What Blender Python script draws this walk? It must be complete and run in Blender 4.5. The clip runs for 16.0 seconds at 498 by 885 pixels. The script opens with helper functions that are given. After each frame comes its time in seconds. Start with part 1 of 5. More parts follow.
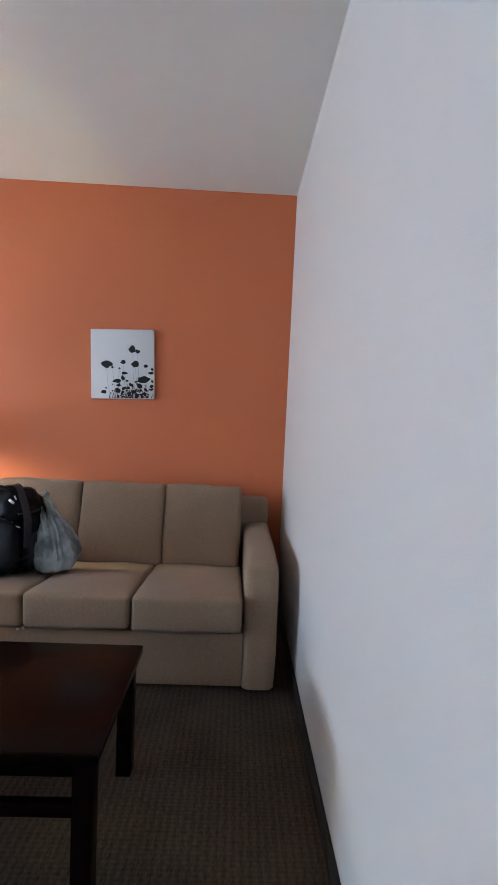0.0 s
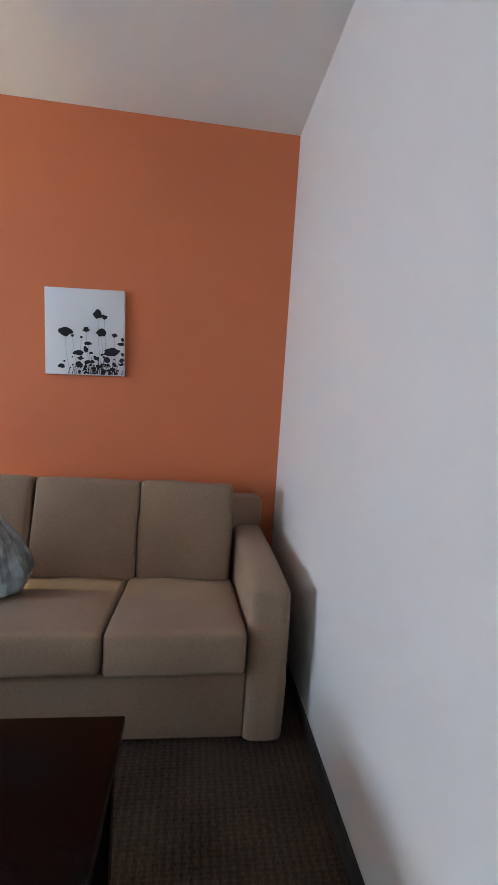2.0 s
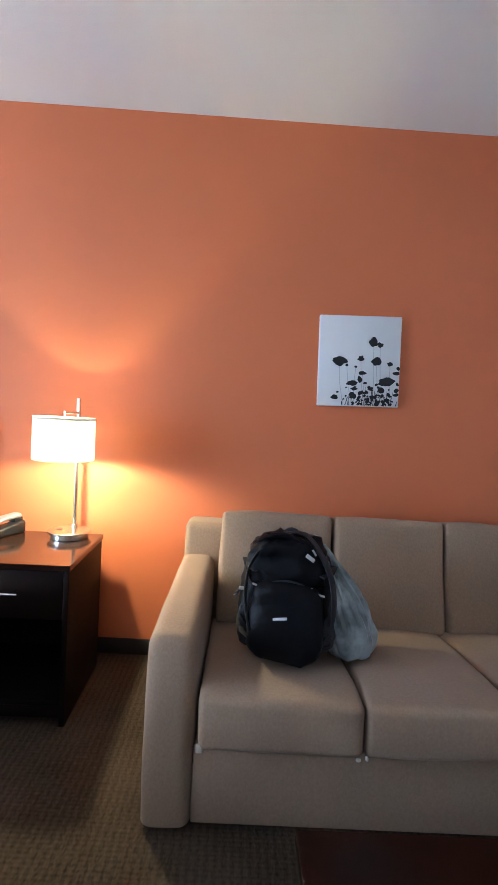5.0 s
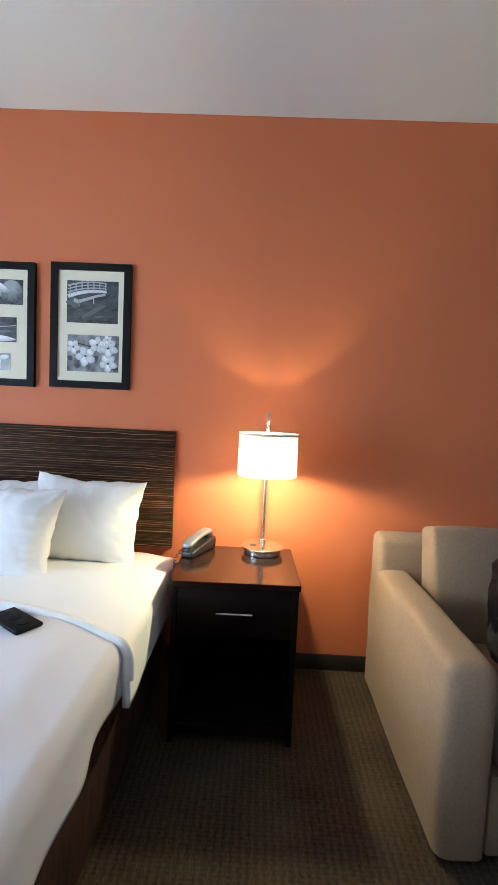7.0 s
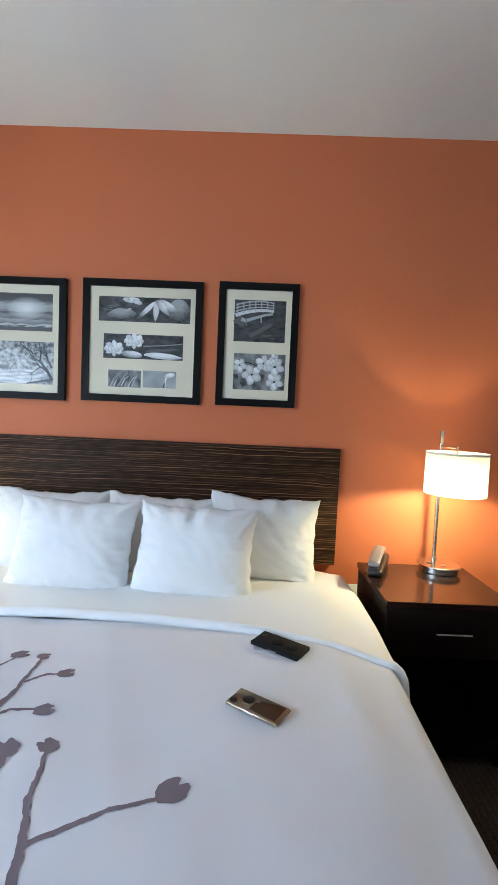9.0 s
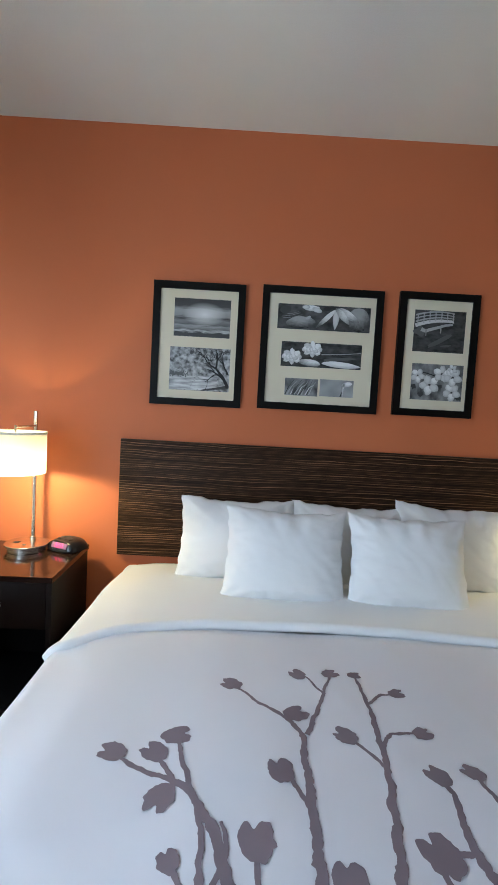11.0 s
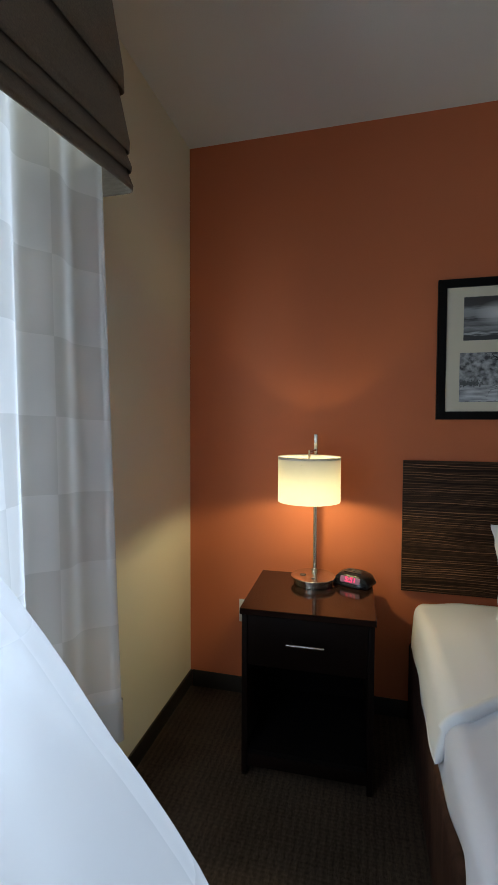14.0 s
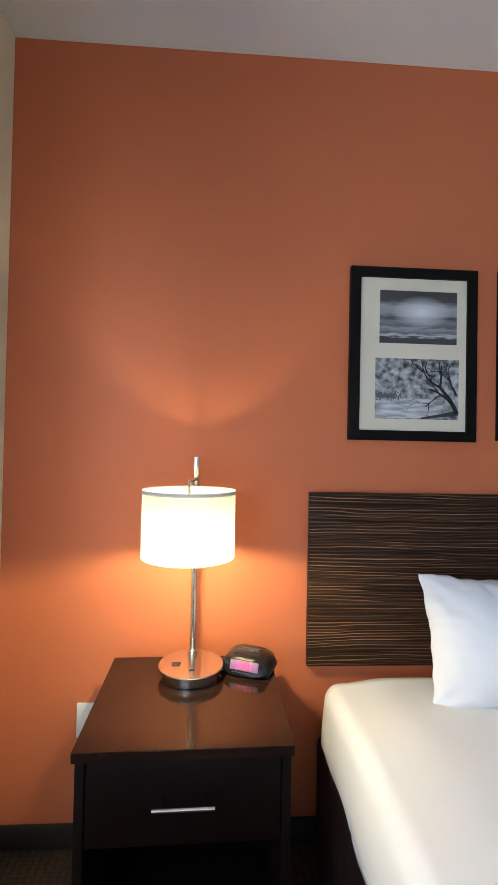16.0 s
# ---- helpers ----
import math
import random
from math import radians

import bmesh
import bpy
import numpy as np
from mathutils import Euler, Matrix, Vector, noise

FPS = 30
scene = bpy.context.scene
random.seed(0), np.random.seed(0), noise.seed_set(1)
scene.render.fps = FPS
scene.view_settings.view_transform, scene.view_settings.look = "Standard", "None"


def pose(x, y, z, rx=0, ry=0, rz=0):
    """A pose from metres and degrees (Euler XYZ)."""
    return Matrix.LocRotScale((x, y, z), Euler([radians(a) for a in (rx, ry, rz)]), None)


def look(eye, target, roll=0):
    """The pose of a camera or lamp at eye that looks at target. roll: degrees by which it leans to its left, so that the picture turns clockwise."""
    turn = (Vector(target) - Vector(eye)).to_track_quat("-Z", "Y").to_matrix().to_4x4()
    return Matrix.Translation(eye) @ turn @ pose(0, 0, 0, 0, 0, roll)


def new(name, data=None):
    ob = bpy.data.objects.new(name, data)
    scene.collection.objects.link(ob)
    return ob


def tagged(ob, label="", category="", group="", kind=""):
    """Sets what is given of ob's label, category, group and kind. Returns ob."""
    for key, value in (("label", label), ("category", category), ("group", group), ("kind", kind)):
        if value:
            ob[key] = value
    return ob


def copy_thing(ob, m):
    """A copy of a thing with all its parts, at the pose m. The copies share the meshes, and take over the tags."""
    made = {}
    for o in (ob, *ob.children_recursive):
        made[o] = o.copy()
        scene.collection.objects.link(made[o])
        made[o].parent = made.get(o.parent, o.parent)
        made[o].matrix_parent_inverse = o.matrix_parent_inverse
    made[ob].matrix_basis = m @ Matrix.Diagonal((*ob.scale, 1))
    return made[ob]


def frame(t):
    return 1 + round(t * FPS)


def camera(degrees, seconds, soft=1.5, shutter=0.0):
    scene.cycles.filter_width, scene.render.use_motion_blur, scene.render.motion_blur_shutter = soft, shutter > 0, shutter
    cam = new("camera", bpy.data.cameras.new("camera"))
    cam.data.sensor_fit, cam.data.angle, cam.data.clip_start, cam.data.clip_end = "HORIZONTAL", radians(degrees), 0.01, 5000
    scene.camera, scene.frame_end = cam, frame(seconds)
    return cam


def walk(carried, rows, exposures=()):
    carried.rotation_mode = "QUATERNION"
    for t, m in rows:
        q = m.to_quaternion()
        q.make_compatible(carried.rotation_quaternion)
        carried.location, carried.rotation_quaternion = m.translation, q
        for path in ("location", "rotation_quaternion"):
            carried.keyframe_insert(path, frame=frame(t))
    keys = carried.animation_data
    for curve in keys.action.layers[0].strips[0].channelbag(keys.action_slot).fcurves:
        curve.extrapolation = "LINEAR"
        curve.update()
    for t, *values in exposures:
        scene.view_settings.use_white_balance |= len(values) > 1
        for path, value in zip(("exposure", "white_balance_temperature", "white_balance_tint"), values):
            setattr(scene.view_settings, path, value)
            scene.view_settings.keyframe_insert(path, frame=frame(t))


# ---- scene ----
cam = camera(57.9, 16.0)

PATH = [
    (0, (-0.329, -3.066, 1.316), (-0.274, -1.07, 1.194), 2.6),
    (0.5, (-0.326, -2.871, 1.263), (-0.17, -0.881, 1.126), 3.1),
    (1, (-0.313, -2.684, 1.263), (-0.093, -0.703, 1.1), 3.2),
    (1.5, (-0.357, -2.598, 1.277), (-0.119, -0.62, 1.099), 3.4),
    (2, (-0.5, -2.594, 1.303), (-0.254, -0.618, 1.119), 3.7),
    (2.5, (-0.7, -2.589, 1.319), (-0.48, -0.607, 1.158), 3.1),
    (3, (-0.874, -2.531, 1.308), (-0.743, -0.541, 1.164), 2.8),
    (3.5, (-1.05, -2.424, 1.292), (-0.949, -0.43, 1.164), 1.1),
    (4, (-1.233, -2.382, 1.301), (-1.166, -0.387, 1.174), 2.0),
    (4.5, (-1.471, -2.368, 1.319), (-1.411, -0.373, 1.194), 3.6),
    (5, (-1.687, -2.336, 1.314), (-1.651, -0.34, 1.187), 3.5),
    (5.2, (-1.767, -2.307, 1.302), (-1.741, -0.31, 1.183), 3.2),
    (7.5, (-2.748, -2.296, 1.351), (-2.8, -0.302, 1.206), 2.7),
    (8, (-2.97, -2.276, 1.337), (-3.004, -0.28, 1.215), 2.4),
    (8.5, (-3.154, -2.304, 1.354), (-3.192, -0.308, 1.231), 2.9),
    (8.7, (-3.242, -2.331, 1.366), (-3.286, -0.335, 1.245), 2.6),
    (10.8, (-4.24, -2.323, 1.391), (-4.215, -0.328, 1.252), 3.2),
    (11, (-4.347, -2.324, 1.391), (-4.327, -0.329, 1.257), 3.2),
    (11.5, (-4.583, -2.324, 1.383), (-4.585, -0.327, 1.263), 3.5),
    (12, (-4.73, -2.267, 1.348), (-4.868, -0.275, 1.244), 2.8),
    (12.5, (-4.855, -2.196, 1.355), (-5.09, -0.213, 1.248), 0.5),
    (13, (-4.981, -2.171, 1.354), (-5.335, -0.205, 1.255), -0.7),
    (13.5, (-5.083, -2.183, 1.372), (-5.528, -0.235, 1.281), -1.2),
    (14, (-5.152, -2.193, 1.385), (-5.649, -0.257, 1.303), 0.2),
    (14.5, (-5.161, -2.079, 1.368), (-5.661, -0.144, 1.306), 1.3),
    (15, (-5.162, -1.882, 1.376), (-5.651, 0.057, 1.339), 0.9),
    (15.5, (-5.187, -1.746, 1.382), (-5.465, 0.235, 1.374), 0.7),
    (16, (-5.285, -1.584, 1.366), (-5.168, 0.412, 1.397), 1.15),
]
walk(cam, [(t, look(e, g, r)) for t, e, g, r in PATH],
     [(0, 0.78, 6350, 14), (0.5, 0.78, 6350, 14), (1.5, 0.70, 6520, 14), (2.5, 0.74, 6500, 14), (3.5, 0.74, 6250, 14), (4.5, 0.84, 5950, 13), (5, 0.84, 5800, 13), (7.5, 0.04, 6000, 8), (8.5, -0.09, 6080, 7),
      (11, -0.72, 6430, 7), (12.5, -0.78, 6380, 7), (13, -1.0, 6480, 8), (13.5, -1.66, 6500, 9), (14, -2.05, 6590, 8), (14.5, -2.0, 6490, 5), (15, -1.2, 6390, 8), (15.5, -0.66, 6290, 12), (16, -0.74, 6260, 13)])


# ---- world, daylight, lamps ----
world = bpy.data.worlds.new("sky")
scene.world = world
world.use_nodes = True
wn = world.node_tree.nodes
sky = wn.new("ShaderNodeTexSky")
sky.sky_type, sky.sun_disc = "NISHITA", False
sky.sun_elevation, sky.sun_rotation = radians(40), radians(90)
world.node_tree.links.new(sky.outputs[0], wn["Background"].inputs[0])
wn["Background"].inputs[1].default_value = 0.12

WEST, EAST, SOUTH, TOP = -6.031, 0.0, -4.3, 2.777      # room's inner faces; the orange wall is y = 0
WIN = (-3.45, -1.58, 0.72, 2.32)                        # window opening: y, y, z, z

window_light = bpy.data.lights.new("window_daylight", "AREA")
window_light.shape, window_light.size, window_light.size_y = "RECTANGLE", 1.80, 1.5
window_light.energy, window_light.color = 305.0, (0.61, 0.785, 1.0)
wl = new("window_daylight", window_light)
wl.matrix_world = look((WEST - 0.10, (WIN[0] + WIN[1]) / 2, 1.52), (0, (WIN[0] + WIN[1]) / 2, 1.52))

BULB_POWER, BULB_COLOR = 28.0, (1.0, 0.91, 0.53)


# ---- materials ----
def material(name, color, rough=0.6, metal=0.0, vary=0.08, scale=6.0, fine=0.0, bump=0.0, bump_scale=200.0, spec=0.5, sheen=0.0, coat=0.0):
    """Principled surface with slow stains, a fine grain and a fine relief."""
    m = bpy.data.materials.new(name)
    m.use_nodes = True
    n, l = m.node_tree.nodes, m.node_tree.links
    p = n["Principled BSDF"]
    p.inputs["Roughness"].default_value, p.inputs["Metallic"].default_value = rough, metal
    p.inputs["Specular IOR Level"].default_value = spec
    p.inputs["Sheen Weight"].default_value, p.inputs["Coat Weight"].default_value = sheen, coat
    tc = n.new("ShaderNodeTexCoord")
    a, b = n.new("ShaderNodeTexNoise"), n.new("ShaderNodeTexNoise")
    a.inputs["Scale"].default_value, a.inputs["Detail"].default_value = scale, 4
    b.inputs["Scale"].default_value, b.inputs["Detail"].default_value = bump_scale, 3
    for t in (a, b):
        l.new(tc.outputs["Object"], t.inputs["Vector"])
    mix = n.new("ShaderNodeMix")
    mix.data_type = "RGBA"
    c = Vector(color)
    mix.inputs[6].default_value = (*(c * (1 - vary)), 1)
    mix.inputs[7].default_value = (*[min(1, v * (1 + vary)) for v in c], 1)
    l.new(a.outputs[0], mix.inputs[0])
    out = mix.outputs[2]
    if fine:
        mul = n.new("ShaderNodeMix")
        mul.data_type, mul.blend_type = "RGBA", "MULTIPLY"
        ramp = n.new("ShaderNodeMapRange")
        ramp.inputs[1].default_value, ramp.inputs[2].default_value = 0.3, 0.7
        ramp.inputs[3].default_value, ramp.inputs[4].default_value = 1 - fine, 1.0
        l.new(b.outputs[0], ramp.inputs[0])
        mul.inputs[0].default_value = 1
        l.new(out, mul.inputs[6])
        l.new(ramp.outputs[0], mul.inputs[7])
        out = mul.outputs[2]
    l.new(out, p.inputs["Base Color"])
    if bump:
        bn = n.new("ShaderNodeBump")
        bn.inputs["Strength"].default_value, bn.inputs["Distance"].default_value = bump, 0.002
        l.new(b.outputs[0], bn.inputs["Height"])
        l.new(bn.outputs[0], p.inputs["Normal"])
    return m


def emitter(name, color, strength):
    m = bpy.data.materials.new(name)
    m.use_nodes = True
    p = m.node_tree.nodes["Principled BSDF"]
    p.inputs["Base Color"].default_value = (*color, 1)
    p.inputs["Emission Color"].default_value, p.inputs["Emission Strength"].default_value = (*color, 1), strength
    return m


def ribbed(name, dark, light, rough, axis_scale, bump, waffle=None, sheen=0.12):
    """A woven cloth: fine ribs along one axis, broken up by noise, over slow stains."""
    m = bpy.data.materials.new(name)
    m.use_nodes = True
    n, l = m.node_tree.nodes, m.node_tree.links
    p = n["Principled BSDF"]
    p.inputs["Roughness"].default_value, p.inputs["Specular IOR Level"].default_value = rough, 0.15
    p.inputs["Sheen Weight"].default_value = sheen
    tc, mp = n.new("ShaderNodeTexCoord"), n.new("ShaderNodeMapping")
    mp.inputs["Scale"].default_value = axis_scale
    l.new(tc.outputs["Object"], mp.inputs[0])
    rib = n.new("ShaderNodeTexNoise")
    rib.inputs["Scale"].default_value, rib.inputs["Detail"].default_value = 1.0, 2
    l.new(mp.outputs[0], rib.inputs["Vector"])
    slow = n.new("ShaderNodeTexNoise")
    slow.inputs["Scale"].default_value, slow.inputs["Detail"].default_value = 3.0, 5
    l.new(tc.outputs["Object"], slow.inputs["Vector"])
    grit = n.new("ShaderNodeTexNoise")
    grit.inputs["Scale"].default_value, grit.inputs["Detail"].default_value = 420.0, 2
    l.new(tc.outputs["Object"], grit.inputs["Vector"])
    add = n.new("ShaderNodeMath")
    add.operation = "ADD"
    l.new(rib.outputs[0], add.inputs[0])
    l.new(slow.outputs[0], add.inputs[1])
    add2 = n.new("ShaderNodeMath")
    add2.operation = "ADD"
    l.new(add.outputs[0], add2.inputs[0])
    l.new(grit.outputs[0], add2.inputs[1])
    if waffle:
        for direction, pitch in zip("XY", waffle):
            wave, more = n.new("ShaderNodeTexWave"), n.new("ShaderNodeMath")
            wave.bands_direction = direction
            wave.inputs["Scale"].default_value, wave.inputs["Distortion"].default_value = 0.314 / pitch, 0.6
            wave.inputs["Detail Scale"].default_value = 3.0
            l.new(tc.outputs["Object"], wave.inputs["Vector"])
            more.operation = "MULTIPLY_ADD"
            l.new(wave.outputs["Fac"], more.inputs[0])
            more.inputs[1].default_value = 0.20 if direction == "X" else 0.12
            l.new(add2.outputs[0], more.inputs[2])
            add2 = more
    rng = n.new("ShaderNodeMapRange")
    rng.inputs[1].default_value, rng.inputs[2].default_value = (1.22, 2.05) if waffle else (1.1, 1.9)
    l.new(add2.outputs[0], rng.inputs[0])
    mix = n.new("ShaderNodeMix")
    mix.data_type = "RGBA"
    mix.inputs[6].default_value, mix.inputs[7].default_value = (*dark, 1), (*light, 1)
    l.new(rng.outputs[0], mix.inputs[0])
    l.new(mix.outputs[2], p.inputs["Base Color"])
    bn = n.new("ShaderNodeBump")
    bn.inputs["Strength"].default_value, bn.inputs["Distance"].default_value = bump, 0.003
    l.new(add2.outputs[0], bn.inputs["Height"])
    l.new(bn.outputs[0], p.inputs["Normal"])
    return m


def zebra_wood(name):
    """Dark brown laminate with long, thin, wavering tan grain lines along x."""
    m = bpy.data.materials.new(name)
    m.use_nodes = True
    n, l = m.node_tree.nodes, m.node_tree.links
    p = n["Principled BSDF"]
    p.inputs["Roughness"].default_value, p.inputs["Specular IOR Level"].default_value = 0.5, 0.08
    tc = n.new("ShaderNodeTexCoord")

    def stretched(scale, detail):
        mp, t = n.new("ShaderNodeMapping"), n.new("ShaderNodeTexNoise")
        mp.inputs["Scale"].default_value = scale
        t.inputs["Scale"].default_value, t.inputs["Detail"].default_value = 1.0, detail
        l.new(tc.outputs["Object"], mp.inputs[0])
        l.new(mp.outputs[0], t.inputs["Vector"])
        return t.outputs[0]

    def math_node(op, a, b):
        t = n.new("ShaderNodeMath")
        t.operation = op
        for k, v in enumerate((a, b)):
            if isinstance(v, float):
                t.inputs[k].default_value = v
            else:
                l.new(v, t.inputs[k])
        return t.outputs[0]

    sep = n.new("ShaderNodeSeparateXYZ")
    l.new(tc.outputs["Object"], sep.inputs[0])
    def grain(warp_scale, warp, per_metre, lo, hi, keep, width):
        """Lines along x that waver a little, each fading in and out."""
        w = math_node("MULTIPLY", stretched(warp_scale, 3.0), warp)
        saw = math_node("FRACT", math_node("MULTIPLY", math_node("ADD", sep.outputs[2], w), per_metre), 0.0)
        ramp = n.new("ShaderNodeValToRGB")
        e = ramp.color_ramp.elements
        e[0].position, e[0].color = 0.0, (0, 0, 0, 1)
        e[1].position, e[1].color = 1.0, (0, 0, 0, 1)
        for pos, v in ((0.5 - width, 0.0), (0.50, 1.0), (0.5 + width, 0.0)):
            s = e.new(pos)
            s.color = (v, v, v, 1)
        l.new(saw, ramp.inputs[0])
        fade = n.new("ShaderNodeMapRange")
        fade.inputs[1].default_value, fade.inputs[2].default_value = lo, hi
        l.new(stretched(keep, 2.0), fade.inputs[0])
        return math_node("MULTIPLY", ramp.outputs[0], fade.outputs[0])

    bold = grain((1.5, 1, 8), 0.050, 88.0, 0.42, 0.70, (1.1, 1, 75), 0.18)
    faint = grain((1.1, 1, 11), 0.036, 205.0, 0.36, 0.80, (1.6, 1, 130), 0.34)
    mask = math_node("MAXIMUM", bold, math_node("MULTIPLY", faint, 0.34))
    base = n.new("ShaderNodeMix")
    base.data_type = "RGBA"
    base.inputs[6].default_value, base.inputs[7].default_value = (0.006, 0.0030, 0.0020, 1), (0.034, 0.017, 0.0110, 1)
    l.new(stretched((0.8, 1, 150), 4.0), base.inputs[0])
    top = n.new("ShaderNodeMix")
    top.data_type = "RGBA"
    l.new(mask, top.inputs[0])
    l.new(base.outputs[2], top.inputs[6])
    top.inputs[7].default_value = (0.50, 0.25, 0.125, 1)
    l.new(top.outputs[2], p.inputs["Base Color"])
    bn = n.new("ShaderNodeBump")
    bn.inputs["Strength"].default_value, bn.inputs["Distance"].default_value = 0.15, 0.001
    l.new(mask, bn.inputs["Height"])
    l.new(bn.outputs[0], p.inputs["Normal"])
    return m


def thin_cloth(name, color, through_part, clear, checks):
    """Cloth that lets light through; with checks: a woven check of denser and thinner squares."""
    m = bpy.data.materials.new(name)
    m.use_nodes = True
    n, l = m.node_tree.nodes, m.node_tree.links
    n.remove(n["Principled BSDF"])
    d, t, tr = n.new("ShaderNodeBsdfDiffuse"), n.new("ShaderNodeBsdfTranslucent"), n.new("ShaderNodeBsdfTransparent")
    d.inputs[0].default_value = t.inputs[0].default_value = (*color, 1)
    a, b = n.new("ShaderNodeMixShader"), n.new("ShaderNodeMixShader")
    a.inputs[0].default_value = through_part
    l.new(d.outputs[0], a.inputs[1])
    l.new(t.outputs[0], a.inputs[2])
    l.new(a.outputs[0], b.inputs[1])
    l.new(tr.outputs[0], b.inputs[2])
    b.inputs[0].default_value = clear
    if checks:
        tc, mp, ck = n.new("ShaderNodeUVMap"), n.new("ShaderNodeMapping"), n.new("ShaderNodeTexChecker")
        mp.inputs["Location"].default_value = (0.013, 0.017, 0.5)
        l.new(tc.outputs[0], mp.inputs[0])
        l.new(mp.outputs[0], ck.inputs[0])
        ck.inputs["Scale"].default_value = 1.0
        ck.inputs[1].default_value, ck.inputs[2].default_value = (clear * 0.78,) * 3 + (1,), (clear * 1.22,) * 3 + (1,)
        l.new(ck.outputs[0], b.inputs[0])
    l.new(b.outputs[0], n["Material Output"].inputs[0])
    return m


M_ORANGE = material("orange_paint", (0.620, 0.171, 0.067), 0.6, vary=0.04, scale=1.5, bump=0.25, bump_scale=260, spec=0.35)
# window wall's paint, lighter and yellower: lamp light put into the colour
M_WHITE_LIT = material("white_paint_lit", (0.86, 0.81, 0.62), 0.6, vary=0.03, scale=1.2, bump=0.25, bump_scale=240, spec=0.3)
M_WHITE = material("white_paint", (0.665, 0.645, 0.61), 0.6, vary=0.03, scale=1.2, bump=0.25, bump_scale=240, spec=0.3)
M_CEIL = material("ceiling_paint", (0.78, 0.78, 0.735), 0.85, vary=0.03, scale=2.0, bump=0.4, bump_scale=180, spec=0.2)
M_CARPET = ribbed("ribbed_carpet", (0.019, 0.0124, 0.0082), (0.098, 0.067, 0.045), 0.95, (150, 60, 1), 1.0, (0.026, 0.015), 0.0)
M_COVE = material("dark_cove_base", (0.020, 0.015, 0.012), 0.55, vary=0.2, scale=12)
M_SOFA = ribbed("sofa_cloth", (0.256, 0.170, 0.110), (0.336, 0.228, 0.152), 0.9, (130, 130, 90), 0.16)
M_FRAY = material("frayed_threads", (0.55, 0.47, 0.38), 0.9)
M_TABLE = material("dark_cherry_veneer", (0.006, 0.0025, 0.002), 0.22, vary=0.3, scale=9, spec=0.10)
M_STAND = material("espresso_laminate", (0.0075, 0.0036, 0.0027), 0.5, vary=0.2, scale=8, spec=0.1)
# same laminate, glossier, and paler to carry the lamp light on the top
M_STANDTOP_LIT = material("espresso_laminate_lit_top", (0.018, 0.0082, 0.0058), 0.13, vary=0.15, scale=8, spec=0.34)
# inside of the stand near-black: the niche's shade is painted in
M_NICHE_SHADE = material("stand_niche_shade", (0.004, 0.003, 0.003), 0.8, vary=0.2, spec=0.1)
M_NICKEL = material("brushed_nickel", (0.62, 0.58, 0.52), 0.24, 1.0, vary=0.06, scale=60)
M_SILVER = material("silver_plastic", (0.42, 0.41, 0.40), 0.32, 0.4, vary=0.04)
M_HANDSET = material("grey_silver_plastic", (0.26, 0.26, 0.28), 0.32, 0.4, vary=0.06)
M_BLACKPL = material("black_plastic", (0.012, 0.012, 0.014), 0.35, vary=0.2, scale=30)
M_SHADE = thin_cloth("lamp_shade_linen", (0.84, 0.785, 0.64), 0.18, 0.0, False)
M_LENS = material("clock_lens", (0.010, 0.011, 0.014), 0.10, vary=0.1, scale=30)
M_KEY = material("grey_keys", (0.10, 0.095, 0.09), 0.4, vary=0.1, scale=30)
M_TRIM = thin_cloth("shade_trim", (0.80, 0.77, 0.70), 0.16, 0.0, False)
M_SHEER = thin_cloth("sheer_voile", (0.77, 0.755, 0.765), 0.42, 0.28, True)
M_HEM = thin_cloth("sheer_hem", (0.66, 0.62, 0.58), 0.16, 0.06, False)
M_LINEN = material("white_linen", (0.87, 0.86, 0.86), 0.9, vary=0.02, scale=4, bump=0.10, bump_scale=700, spec=0.15, sheen=0.2)
M_DUVET = material("white_comforter", (0.745, 0.735, 0.785), 0.9, vary=0.02, scale=3, bump=0.06, bump_scale=600, spec=0.15, sheen=0.2)
M_PRINT = material("taupe_print", (0.235, 0.185, 0.210), 0.9, vary=0.1, scale=14, spec=0.1)
M_SKIRT = ribbed("brown_bed_base_cloth", (0.018, 0.008, 0.006), (0.092, 0.042, 0.028), 0.8, (40, 40, 6), 0.5, sheen=0.0)
M_HEAD = zebra_wood("zebrano_laminate")
M_HEADEDGE = material("headboard_edge", (0.035, 0.022, 0.016), 0.45)
M_FRAME = material("black_frame_wood", (0.005, 0.004, 0.0035), 0.5, vary=0.2, scale=25, spec=0.15)
M_MAT = material("cream_mat_board", (0.77, 0.69, 0.53), 0.8, vary=0.02, coat=0.15)
M_CANVAS = material("white_canvas", (0.70, 0.70, 0.70), 0.85, vary=0.02, bump=0.4, bump_scale=700)
M_INK = material("black_ink", (0.010, 0.010, 0.011), 0.8, vary=0.1)
M_STEM = material("grey_ink", (0.42, 0.42, 0.42), 0.8)
M_VALANCE = ribbed("taupe_valance_cloth", (0.175, 0.140, 0.100), (0.285, 0.230, 0.168), 0.9, (30, 200, 200), 0.3)
M_LINING = material("valance_lining", (0.48, 0.41, 0.30), 0.8)
M_BAGCLOTH = material("black_nylon", (0.0030, 0.0030, 0.0042), 0.46, vary=0.3, scale=15, bump=0.3, bump_scale=300, spec=0.13)
M_WEB = material("charcoal_webbing", (0.014, 0.014, 0.018), 0.7, vary=0.15, bump=0.5, bump_scale=400)
M_PAPER = material("white_card", (0.75, 0.74, 0.76), 0.6, vary=0.02)
M_BLUE = material("blue_ink", (0.10, 0.20, 0.42), 0.7)
M_OUTLET = material("white_plastic", (0.78, 0.76, 0.70), 0.35, vary=0.02)
